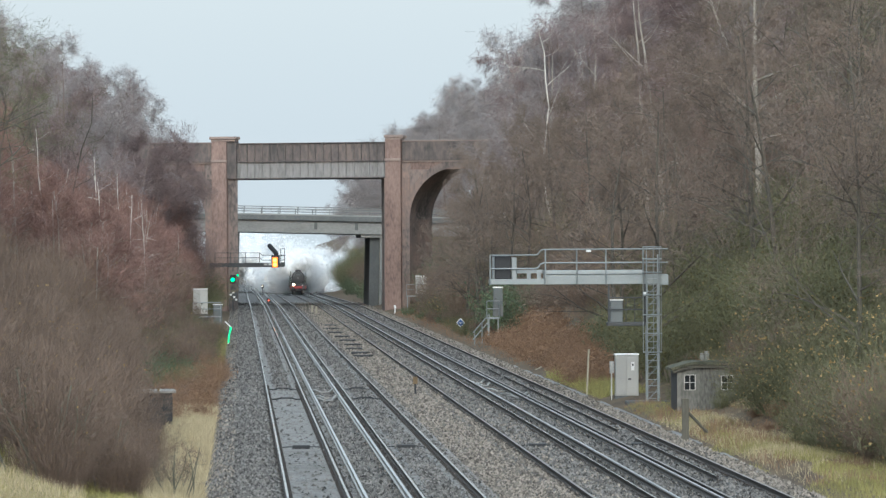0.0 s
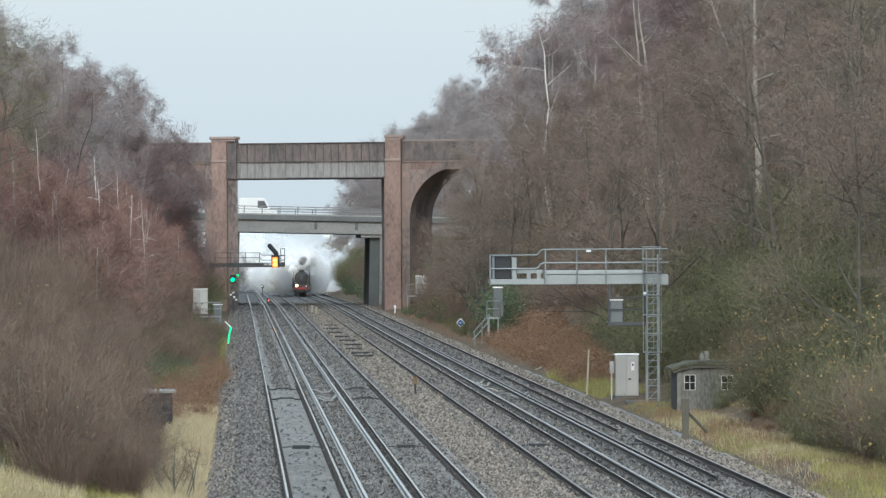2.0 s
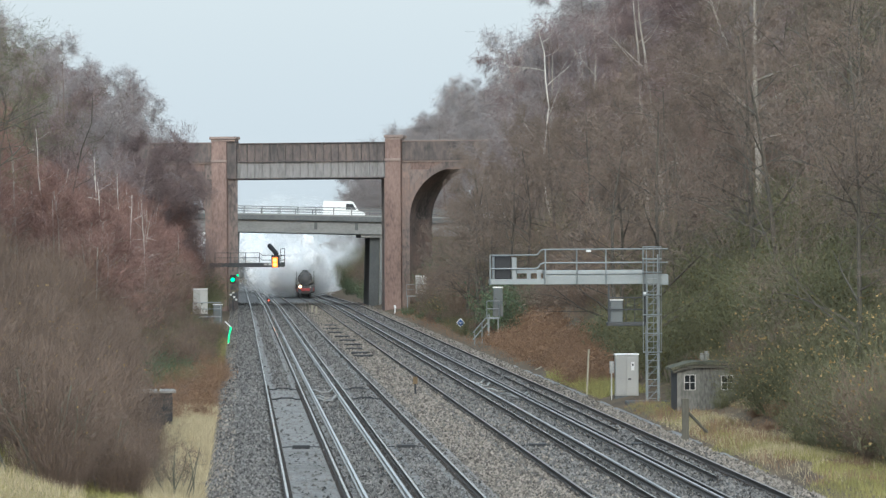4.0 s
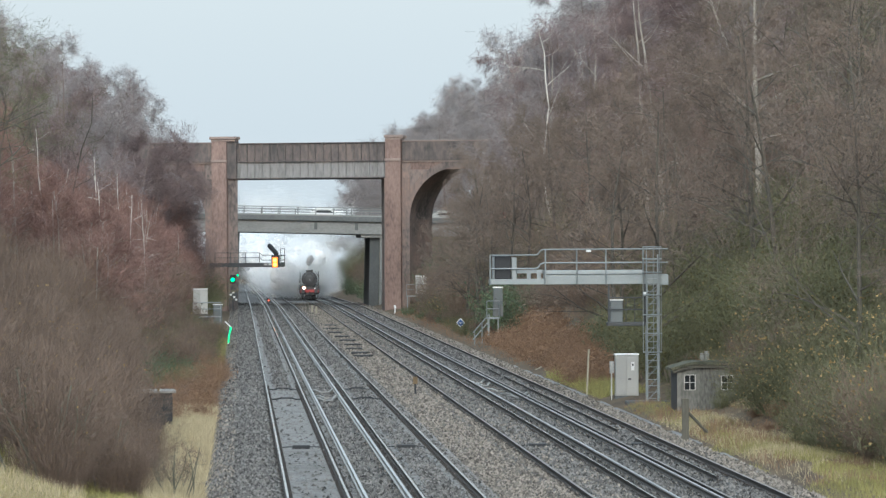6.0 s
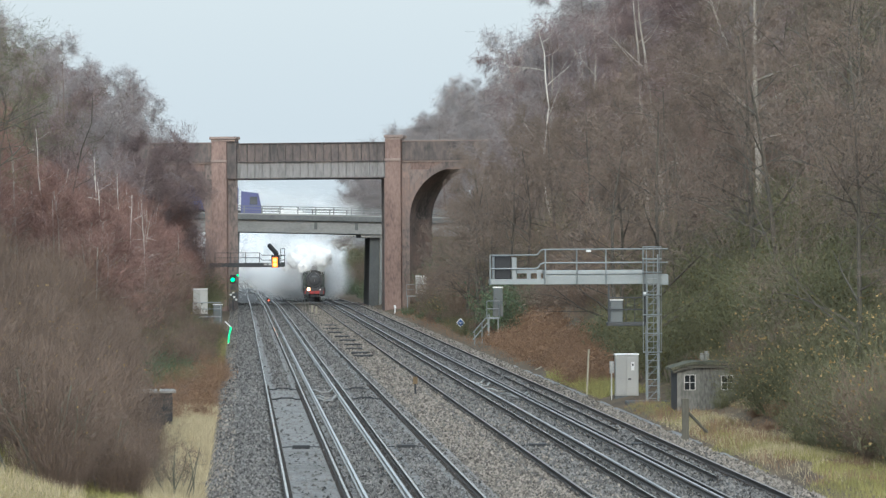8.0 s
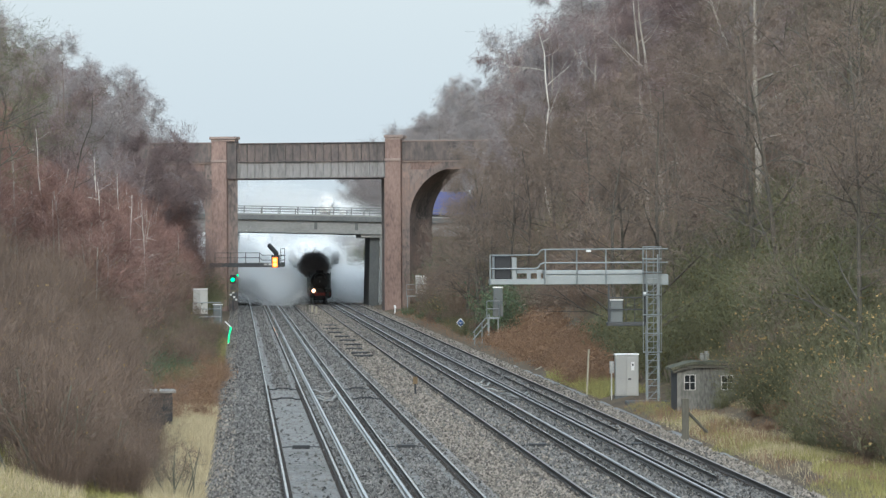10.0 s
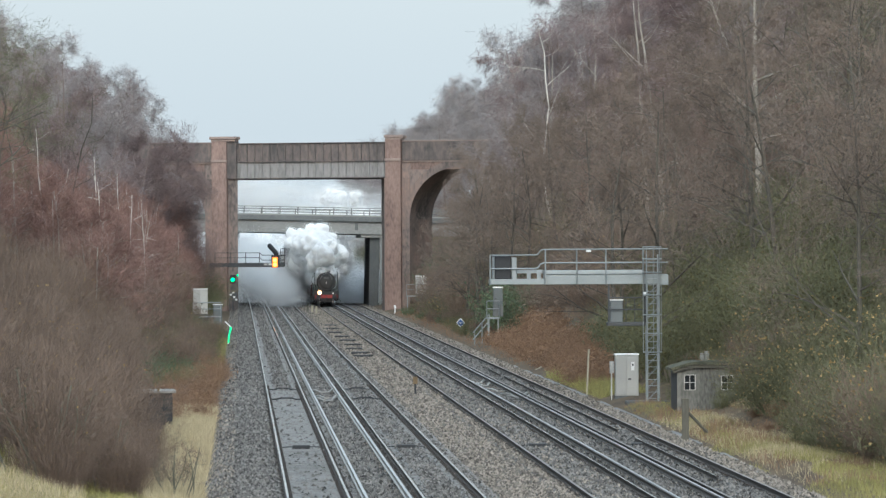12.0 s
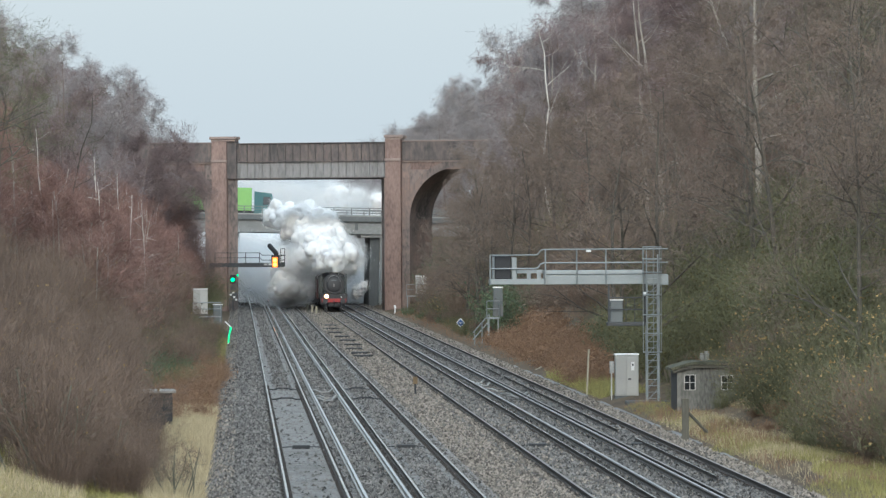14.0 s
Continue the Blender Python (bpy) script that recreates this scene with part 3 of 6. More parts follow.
def build_motorway_bridge():
    br = thing("motorway_bridge", MOTORWAY, "grey concrete motorway bridge with steel parapet rails", "bridge")
    part("beam", one_box(-70, 70, 0.0, 26, 8.05, 9.45, bevel=0.05), CONCRETE, br, "pale concrete edge beam")
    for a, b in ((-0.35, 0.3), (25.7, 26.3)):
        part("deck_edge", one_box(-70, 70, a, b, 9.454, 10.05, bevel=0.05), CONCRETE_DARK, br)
    part("carriageway", one_box(-70, 70, 0.31, 25.69, 9.454, 9.5), CONCRETE_DARK, br, "dark wet asphalt carriageway")
    part("kerb", one_box(-70, 70, -0.3, 0.25, 10.054, 10.2), CONCRETE, br)
    for y in (-0.1, 25.5):
        rail = thing("parapet_rail", MOTORWAY, "galvanised steel parapet rail on the motorway bridge", "railing", "parapet rails")
        for z, h in ((10.99, 0.045), (10.66, 0.035)):
            part("rail", one_box(-70, 70, y - 0.05, y + 0.05, z - h, z + h), PARAPET, rail)
        for k in range(68):
            part("post", one_box(-68 + 2.02 * k, -67.88 + 2.02 * k, y - 0.04, y + 0.04, 10.06 if y > 1 else 10.204, 11.02), PARAPET, rail)
        if y < 1:
            part("mesh_rail", one_box(-70, 70, y - 0.02, y + 0.02, 10.38, 10.41), PARAPET, rail)
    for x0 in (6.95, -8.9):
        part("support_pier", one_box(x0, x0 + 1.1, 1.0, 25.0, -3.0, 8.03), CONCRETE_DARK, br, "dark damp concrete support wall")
    bm = B()
    for x in (0.6, 5.2):
        box(bm, x, x + 0.35, -0.02, -0.004, 8.5, 9.3)
    part("water_stain", bm, CONCRETE_DARK, br)
    part("bearing_shelf", one_box(5.9, 8.6, 0.3, 25.6, 7.72, 8.046), CONCRETE, br)
    part("drain_pipe", one_rod((8.25, 0.6, -0.5), (8.25, 0.6, 7.7), 0.16), CONCRETE, br)


# ---------- signals and lineside things ----------
def build_signal_gantry():
    t = thing("cantilever_signal", pose(-2.9, 515, -0.3), "dark steel cantilever signal gantry with a lit amber aspect", "signal")
    part("mast", one_box(-0.3, 0.3, -0.3, 0.3, -0.4, 5.0), STEEL_DARK, t)
    bm = one_box(-0.2, 7.4, -0.5, 0.5, 4.83, 5.05)
    box(bm, -0.2, 7.4, -0.55, -0.45, 4.75, 5.18)
    part("arm", bm, STEEL_DARK, t)
    bm = B()
    for z in (5.7, 6.2):
        pipe(bm, [(0.4, -0.5, z), (4.9, -0.5, z), (5.2, -0.5, z - 0.25), (7.4, -0.5, z - 0.25)], 0.035)
    for x in (0.4, 2.0, 3.5, 4.9, 6.2):
        rod(bm, (x, -0.5, 5.0), (x, -0.5, 6.2 if x < 5 else 5.95), 0.035)
    part("handrail", bm, STEEL_DARK, t)
    bm = B()
    for x in (7.05, 7.45):
        for y in (-0.5, 0.4):
            rod(bm, (x, y, 4.8), (x, y, 6.6), 0.03)
    for z in (6.6, 5.9, 5.2):
        pipe(bm, [(7.05, -0.5, z), (7.45, -0.5, z), (7.45, 0.4, z), (7.05, 0.4, z)], 0.03)
    part("cage", bm, STEEL_DARK, t)
    for x in (5.35, 5.8):
        part("equipment_box", one_box(x, x + 0.35, -0.6, -0.5, 4.92, 5.15), GREY_PAINT, t)
    head = part("signal_head", one_box(6.1, 6.95, -0.6, -0.3, 4.7, 5.95, bevel=0.04), BLACK, t)
    # orange halo of the lit lenses, put in as a panel that glows
    part("lens_panel", one_box(6.2, 6.72, -0.64, -0.602, 4.72, 5.72, bevel=0.01), AMBER_DIM, head, "glowing amber lens surround")
    for z in (5.45, 5.0):
        part("lens", one_rod((6.46, -0.68, z), (6.46, -0.642, z), 0.17, 0.17, 16), AMBER, head, "lit amber lens")
    d = Vector((-0.75, 0, 0.87))
    p = Vector((6.6, -0.45, 6.12))
    bm = rod(B(), p - d * 0.05, p + d * 0.9, 0.24, 0.24, 14)
    for c in (p, p + d * 0.9):
        bmesh.ops.create_icosphere(bm, subdivisions=2, radius=0.24, matrix=Matrix.Translation(c))
    part("route_indicator", bm, BLACK, t, "dark inclined route indicator arm")
    part("bracket", one_rod((6.55, -0.45, 5.9), p, 0.06), BLACK, t)
    # post signal with a green aspect beside it
    t = thing("post_signal", pose(-0.72, 512, -0.3), "slim lineside signal post with a lit green aspect", "signal")
    part("post", one_rod((0, 0, 0), (0, 0, 3.1), 0.07), STEEL_DARK, t)
    h = part("signal_head", one_box(-0.3, 0.3, -0.15, 0.15, 3.1, 4.0, bevel=0.05), BLACK, t)
    part("lens", one_rod((0, -0.2, 3.5), (0, -0.152, 3.5), 0.2, 0.2, 16), GREEN_LAMP, h, "lit green lens")
    part("sidelight", one_rod((0.5, -0.2, 3.95), (0.5, -0.15, 3.95), 0.09, 0.09, 12), GREEN_LAMP, h, "small green side lens")
    part("sidelight_arm", one_rod((0.2, -0.1, 3.85), (0.5, -0.14, 3.95), 0.03), BLACK, h)
    for k, (x, z) in enumerate(((0.05, 2.2), (-0.2, 2.0), (0.15, 1.75), (0.35, 1.5))):
        part("number_plate", one_box(x - 0.1, x + 0.1, -0.12, -0.08, z - 0.09, z + 0.09), WHITE, t, "small white plate")
    part("bar", one_box(-0.25, 0.4, -0.079, -0.06, 1.4, 2.3), STEEL_DARK, t)
    # bent tubular rail near the cess, a green reflection built in as glow
    t = thing("bent_handrail", pose(-0.85, 345, -0.5), "bent white tubular handrail with a bright green sleeve", "handrail")
    part("tube", pipe(B(), [(-0.05, 0, 0.0), (0.05, 0, 0.35)], 0.06), WHITE, t)
    part("sleeve", pipe(B(), [(0.05, 0, 0.35), (0.1, 0, 0.9), (0.22, 0, 1.3), (0.2, 0, 1.45)], 0.07), GREEN_DIM, t, "bright green sleeve")
    part("top_tube", pipe(B(), [(0.2, 0, 1.45), (-0.15, 0, 1.8)], 0.05), WHITE, t)
    # far signals in the murk beyond the bridges
    for x, y, z, mat, lab in ((-0.4, 720, 2.6, RED_LAMP, "red"), (3.55, 800, 1.3, HEADLAMP, "bright white"), (3.6, 640, 0.1, RED_LAMP, "low red")):
        t = thing("far_signal", pose(x, y, track_z(y) - 0.2), "distant lineside signal showing a %s light" % lab, "signal", "far signals")
        part("post", one_rod((0, 0, 0), (0, 0, z + 0.2), 0.06), STEEL_DARK, t)
        part("head", one_box(-0.22, 0.22, -0.12, 0.12, z, z + 0.5), BLACK, t)
        part("lens", one_rod((0, -0.17, z + 0.25), (0, -0.122, z + 0.25), 0.075, 0.075, 12), mat, t, "lit lens")


def build_gantry():
    """Galvanised cantilever over the far pair of tracks: mast with caged ladder, walkway, back of a signal board."""
    t = thing("cantilever_gantry", pose(16.4, 201.5, -0.45), "galvanised steel cantilever signal gantry with walkway and caged ladder", "gantry")
    part("base", one_box(-1.1, 0.6, -0.7, 0.7, -0.1, 0.5, bevel=0.03), CONCRETE_DARK, t, "low concrete footing")
    bm = B()
    for x in (-0.26, 0.2):
        for y in (-0.23, 0.23):
            box(bm, x - 0.035, x + 0.035, y - 0.035, y + 0.035, 0.48, 5.13)
    for k in range(10):
        z = 0.5 + 0.46 * k
        for y in (-0.23, 0.23):
            rod(bm, (-0.26, y, z), (0.2, y, z + 0.46), 0.009, n=4)
        for x in (-0.26, 0.2):
            rod(bm, (x, -0.23, z + 0.46), (x, 0.23, z), 0.009, n=4)
    part("mast", bm, GALV, t, "galvanised lattice mast")
    part("beam", one_box(-4.35, 0.56, -0.35, 0.35, 5.13, 5.53, bevel=0.02), GALV, t)
    part("top_chord", one_box(-4.36, -0.42, -0.4, 0.4, 5.534, 5.70, bevel=0.02), GALV, t)
    part("end_plate", one_box(0.2, 0.58, -0.42, -0.352, 5.1, 5.5, bevel=0.01), GALV, t)
    part("walkway", one_box(-6.52, -4.352, -0.4, 0.4, 5.14, 5.36, bevel=0.015), GALV, t)
    part("side_rail", one_box(-5.6, -4.37, 0.36, 0.42, 5.58, 5.72), GALV, t)
    for x in (-5.0, -4.6):
        part("bracket", one_box(x, x + 0.16, 0.3, 0.355, 5.362, 5.72), GALV, t)
    for z0 in (6.52, 5.99):
        z1 = z0 - 0.22
        pts = [(-6.5, -0.42, z1), (-4.72, -0.42, z1), (-4.6, -0.42, z1 + 0.03), (-4.5, -0.42, z0 - 0.05), (-4.38, -0.42, z0), (0.56, -0.42, z0)]
        part("handrail", pipe(B(), pts, 0.03, 8), GALV, t)
    for x in (-6.49, -4.3, -3.06, -1.9, -0.42):
        part("stanchion", one_rod((x, -0.42, 5.14), (x, -0.42, 6.52 if x > -4.5 else 6.3), 0.032), GALV, t)
    part("signal_board", one_box(-6.42, -5.66, -0.2, -0.08, 5.36, 6.28, bevel=0.03), BLACK, t, "black back of a signal board")
    part("board_post", one_rod((-6.36, -0.3, 5.3), (-6.36, -0.3, 6.25), 0.05), GALV, t)
    part("signal_case", one_box(-5.63, -5.43, -0.3, 0.1, 5.34, 6.22, bevel=0.02), GALV, t)
    part("notice", one_box(-2.68, -2.5, -0.48, -0.456, 6.42, 6.5), WHITE, t, "small white notice")
    part("notice", one_box(-0.42, -0.32, -0.48, -0.456, 4.66, 4.82), WHITE, t, "small white notice")
    # caged ladder down the face of the mast
    lad = part("ladder", pipe(B(), [(-0.3, -0.5, 0.5), (-0.3, -0.5, 6.3)], 0.025), GALV, t)
    part("stile", pipe(B(), [(0.15, -0.5, 0.5), (0.15, -0.5, 6.3)], 0.025), GALV, lad)
    rung = bpy.data.meshes.new("rung")
    bm = one_rod((-0.3, -0.5, 0), (0.15, -0.5, 0), 0.014, n=5)
    bm.to_mesh(rung)
    bm.free()
    rung.materials.append(GALV)
    for k in range(23):
        share("rung", rung, lad, (0, 0, 0.6 + 0.25 * k))
    for z in (6.6, 6.13, 5.6, 4.7, 3.92, 3.18, 2.44):
        pts = [(-0.075 + 0.36 * math.cos(a), -0.5 - 0.62 * max(0, math.sin(a)), z) for a in [math.pi * k / 12 for k in range(13)]]
        part("cage_hoop", tube(pts, 0.028, 6), GALV, lad)
    for a in (0, 45, 90, 135, 180):
        x, y = -0.075 + 0.36 * math.cos(radians(a)), -0.5 - 0.62 * math.sin(radians(a))
        part("cage_bar", one_rod((x, y, 2.44), (x, y, 6.6), 0.015, n=5), GALV, lad)
    # dark stage slung under the beam, with a locker on it
    part("stage_floor", one_box(-1.84, -0.32, -0.3, 0.45, 3.48, 3.62, bevel=0.01), STEEL_DARK, t, "dark steel stage floor")
    for x in (-1.82, -0.38):
        part("stage_hanger", one_box(x, x + 0.07, -0.3, -0.23, 3.62, 5.13), STEEL_DARK, t)
    for z in (4.13, 4.6):
        part("stage_rail", one_rod((-1.8, -0.26, z), (-0.32, -0.26, z), 0.025), STEEL_DARK, t)
    for x in (-1.1, -0.75):
        part("stage_bar", one_rod((x, -0.26, 3.62), (x, -0.26, 4.6), 0.015), STEEL_DARK, t)
    lk = part("locker", one_box(-1.72, -1.22, -0.15, 0.3, 3.62, 4.48, bevel=0.02), GREY_BOX, t, "blue-grey steel locker")
    part("lid", one_box(-1.74, -1.2, -0.18, 0.32, 4.482, 4.53), WHITE, lk)


def location_case(x, y, z, w, h, d, mat, label, doors=2, meter=False, notice=True):
    t = thing("location_case", pose(x, y, z), label, "equipment cabinet", "lineside cabinets")
    b = part("body", one_box(-w / 2, w / 2, -d / 2, d / 2, 0.06, h, bevel=0.015), mat, t)
    part("plinth", one_box(-w / 2 - 0.02, w / 2 + 0.02, -d / 2 - 0.02, d / 2 + 0.02, -0.6, 0.058), CONCRETE_DARK, t)
    part("roof", one_box(-w / 2 - 0.03, w / 2 + 0.03, -d / 2 - 0.04, d / 2 + 0.04, h + 0.002, h + 0.07, bevel=0.015), WHITE, t, "pale lid")
    for k in range(doors):
        x0 = -w / 2 + 0.03 + k * (w - 0.06) / doors
        x1 = x0 + (w - 0.06) / doors - 0.015
        dr = part("door", one_box(x0, x1, -d / 2 - 0.022, -d / 2 - 0.002, 0.1, h - 0.05, bevel=0.006), mat, t)
        if k == doors - 1:
            part("handle", one_box(x0 + 0.05, x0 + 0.17, -d / 2 - 0.055, -d / 2 - 0.024, h * 0.42, h * 0.45), BLACK, dr, "black handle")
            if notice:
                nt = part("warning_notice", one_box(x0 + 0.17, x0 + 0.3, -d / 2 - 0.03, -d / 2 - 0.024, h * 0.64, h * 0.84), WHITE, dr, "white warning notice")
                part("symbol", one_box(x0 + 0.2, x0 + 0.27, -d / 2 - 0.034, -d / 2 - 0.031, h * 0.75, h * 0.8), BLACK, nt)
    if meter:
        m = part("side_box", one_box(-w / 2 - 0.24, -w / 2 - 0.06, -d / 2, -d / 2 + 0.14, h * 0.58, h * 0.86, bevel=0.01), mat, t)
        part("conduit", one_box(-w / 2 - 0.19, -w / 2 - 0.14, -d / 2 + 0.03, -d / 2 + 0.09, -0.5, h * 0.58), mat, t)
    return t


def stage_frame(x, y, z, w, label):
    t = thing("cabinet_stage", pose(x, y, z), label, "platform", "cabinet stages")
    part("floor", one_box(-w / 2, w / 2, -0.5, 0.5, -0.12, -0.002), GALV, t)
    for px in (-w / 2 + 0.05, w / 2 - 0.1):
        part("leg", one_box(px, px + 0.08, -0.4, -0.3, -2.6, -0.122), GALV, t)
    bm = B()
    for zz in (0.55, 1.05):
        rod(bm, (-w / 2, -0.5, zz), (w / 2, -0.5, zz), 0.03)
    for px in (-w / 2, w / 2):
        rod(bm, (px, -0.5, -0.1), (px, -0.5, 1.05), 0.03)
    part("handrail", bm, GALV, t)
    return t


def build_lineside():
    t = location_case(15.9, 209, -0.02, 0.95, 1.72, 0.6, GREY_PAINT, "pale grey steel lineside equipment cabinet on a plinth", meter=True)
    c = location_case(-3.1, 400, 1.08, 1.12, 2.0, 0.7, GREY_PAINT, "pale grey lineside cabinet on a raised stage", notice=False)
    stage_frame(-2.6, 400, 1.0, 2.2, "galvanised stage under a lineside cabinet")
    location_case(-1.75, 400, 0.3, 0.7, 1.55, 0.5, GREY_BOX, "dull grey lineside cabinet beside a stage", 1, notice=False)
    location_case(17.1, 480, 1.85, 1.0, 1.75, 0.7, GREY_PAINT, "pale grey lineside cabinet at the foot of the bridge", notice=False)
    stage_frame(16.7, 480, 1.8, 2.0, "galvanised stage under a cabinet by the bridge")
    location_case(16.75, 330, 2.35, 0.6, 1.25, 0.5, GREY_BOX, "small grey cabinet half hidden in undergrowth", 1, notice=False)
    stage_frame(16.4, 330, 1.7, 0.8, "galvanised steps and rail beside a cabinet")
    t = thing("bank_handrail", pose(16.0, 330, 0.0), "sloping galvanised handrail up the bank", "handrail")
    for z in (1.0, 1.45):
        part("rail", pipe(B(), [(-0.9, -0.5, z - 0.75), (0.2, 0.3, z + 0.45)], 0.035), GALV, t)
    for k in range(3):
        x = -0.8 + 0.5 * k
        part("post", one_rod((x, -0.4 + 0.3 * k, -0.7), (x, -0.4 + 0.3 * k, 0.75 + 0.55 * k), 0.035), GALV, t)
    # blue diamond marker
    t = thing("diamond_sign", pose(16.0, 369, -0.5), "blue diamond marker sign with a white border on a post", "sign")
    part("post", one_rod((0, 0, 0), (0, 0, 1.4), 0.03), GALV, t)
    d = lambda r, y0, y1: prism(B(), [(0, 1.28 - r), (r, 1.28), (0, 1.28 + r), (-r, 1.28)], y0, y1)
    p = part("plate", d(0.33, -0.06, -0.035), WHITE, t)
    part("face", d(0.27, -0.07, -0.062), material("sign_blue", tones((0.03, 0.08, 0.25), 0.1), 0.5), p, "blue face")
    part("stripe", one_box(-0.11, 0.11, -0.08, -0.072, 1.25, 1.31), WHITE, p)
    for x, y, h in ((15.15, 498, 0.9), (15.35, 503, 0.7), (15.6, 489, 0.4)):
        t = thing("marker_board", pose(x, y, -0.2), "small white lineside marker at the foot of the pier", "marker", "white markers")
        part("stake", one_rod((0, 0, -0.1), (0, 0, h), 0.04), WHITE, t)
        part("board", one_box(-0.09, 0.09, -0.07, -0.042, h - 0.16, h, bevel=0.005), WHITE, t)
    # posts
    t = thing("fence_post", pose(14.55, 166, -0.05), "mossy square timber fence post with a leaning stay", "fence post")
    part("post", one_box(-0.11, 0.11, -0.1, 0.1, -0.3, 1.22, bevel=0.015), TIMBER, t)
    part("stay", pipe(B(), [(0.1, 0.05, 0.75), (0.75, 0.4, 0.1)], 0.05, 6), TIMBER, t)
    t = thing("bleached_stake", pose(15.0, 219, -0.05), "tall thin bleached timber stake at the trackside", "post")
    part("stake", pipe(B(), [(-0.06, 0, -0.2), (0.03, 0, 1.8)], 0.045, 6), POST_PALE, t)
    for x, y in ((15.15, 238), (15.3, 262)):
        t = thing("fallen_stick", pose(x, y, -0.35, 0, 0, 40), "pale fallen stick at the edge of the ballast", "stick", "fallen sticks")
        part("stick", pipe(B(), [(-0.6, 0, 0.0), (0.6, 0.3, 0.35)], 0.045, 5), POST_PALE, t)


FLAKED = material("flaked_white_paint", [(0.36, (0.16, 0.15, 0.13)), (0.5, (0.45, 0.44, 0.42)), (0.65, (0.6, 0.59, 0.57))], 0.7, 6, 40, 0.2)


def window(parent, x0, x1, z0, z1, y):
    """A small four-light window set in a wall face at y."""
    w = part("window", one_box(x0, x1, y - 0.012, y - 0.004, z0, z1), DARK_GLASS, parent, "dark broken panes")
    bm = B()
    f = 0.026
    box(bm, x0 - f, x0 + 0.004, y - 0.045, y - 0.014, z0 - f, z1 + f)
    box(bm, x1 - 0.004, x1 + f, y - 0.045, y - 0.014, z0 - f, z1 + f)
    box(bm, x0 + 0.006, x1 - 0.006, y - 0.045, y - 0.014, z1, z1 + f)
    box(bm, x0 + 0.006, x1 - 0.006, y - 0.045, y - 0.014, z0 - f, z0)
    part("frame", bm, FLAKED, w, "flaking white frame")
    bm = B()
    cx, cz = (x0 + x1) / 2, (z0 + z1) / 2
    box(bm, cx - 0.014, cx + 0.014, y - 0.036, y - 0.014, z0 + 0.002, z1 - 0.002)
    box(bm, x0 + 0.006, cx - 0.016, y - 0.036, y - 0.014, cz - 0.014, cz + 0.014)
    box(bm, cx + 0.016, x1 - 0.006, y - 0.036, y - 0.014, cz - 0.014, cz + 0.014)
    part("glazing_bar", bm, FLAKED, w)
    return w


def build_huts():
    t = thing("lineside_hut", pose(16.18, 188, -0.2, 0, 0, 0), "derelict concrete lineside hut with a low mossy roof", "hut")
    part("front_wall", prism(B(), [(0, 0), (2.35, 0), (2.35, 1.72), (1.9, 1.9), (0.55, 1.9), (0, 1.72)], 0, 0.1), HUT_WALL, t)
    # the left wall takes a darker material than the other walls
    part("side_wall", one_box(0.0, 0.1, 0.104, 2.6, 0, 1.7), STEEL_DARK, t, "dark tarred side wall")
    part("side_wall", one_box(2.25, 2.35, 0.104, 2.6, 0, 1.7), HUT_WALL, t)
    part("back_wall", one_box(0, 2.35, 2.604, 2.7, 0, 1.7), HUT_WALL, t)
    o = [(-0.24, 1.76), (0.5, 1.97), (1.2, 1.975), (1.9, 1.97), (2.6, 1.76), (2.6, 1.84), (1.95, 2.06), (1.6, 2.11), (1.2, 2.08), (0.8, 2.1), (0.45, 2.06), (-0.24, 1.86)]
    part("roof", prism(B(), o, -0.22, 2.4), MOSS, t, "sagging mossy felt roof")
    part("fascia", prism(B(), [(-0.17, 1.66), (0.5, 1.86), (1.9, 1.86), (2.52, 1.66), (2.52, 1.757), (1.9, 1.968), (0.5, 1.968), (-0.17, 1.757)], -0.16, -0.1), TIMBER, t)
    for x in (0.0, 0.72, 1.42, 2.2):
        part("panel_post", one_box(x, x + 0.13, -0.04, -0.002, 0, 1.75), HUT_WALL, t)
    window(t, 0.28, 0.66, 1.05, 1.58, 0.0)
    window(t, 1.66, 2.06, 1.05, 1.55, 0.0)
    for x in (1.05, 1.22):
        part("flue", one_rod((x, 1.2, 2.1), (x, 1.2, 2.45 if x > 1.1 else 2.38), 0.09, n=8), CONCRETE, t)
    # the dark hut in the thicket across the line
    t = thing("tarred_hut", pose(-2.35, 177, -0.28, 0, 0, 3), "low black tarred timber hut with a flat grey roof", "hut")
    part("wall", one_box(-1.9, 0, 0.3, 2.2, 0, 1.42), BLACK, t)
    for k in range(12):
        x = -1.88 + 0.157 * k
        part("board", one_box(x, x + 0.145, 0.27, 0.298, 0, 1.42), BLACK, t)
    part("roof", one_box(-2.05, 0.12, 0.1, 2.35, 1.424, 1.52, bevel=0.015), CONCRETE, t, "flat grey roof slab")


# ---------- the steam train ----------
LINE = 9.39
SPEED = 22.2
FRONT_END = 508.0


def front_y(t):
    """Where the buffers of the engine are along the line."""
    return FRONT_END + SPEED * (14.0 - t)


def rail_tilt():
    return math.degrees(math.atan(0.0035))


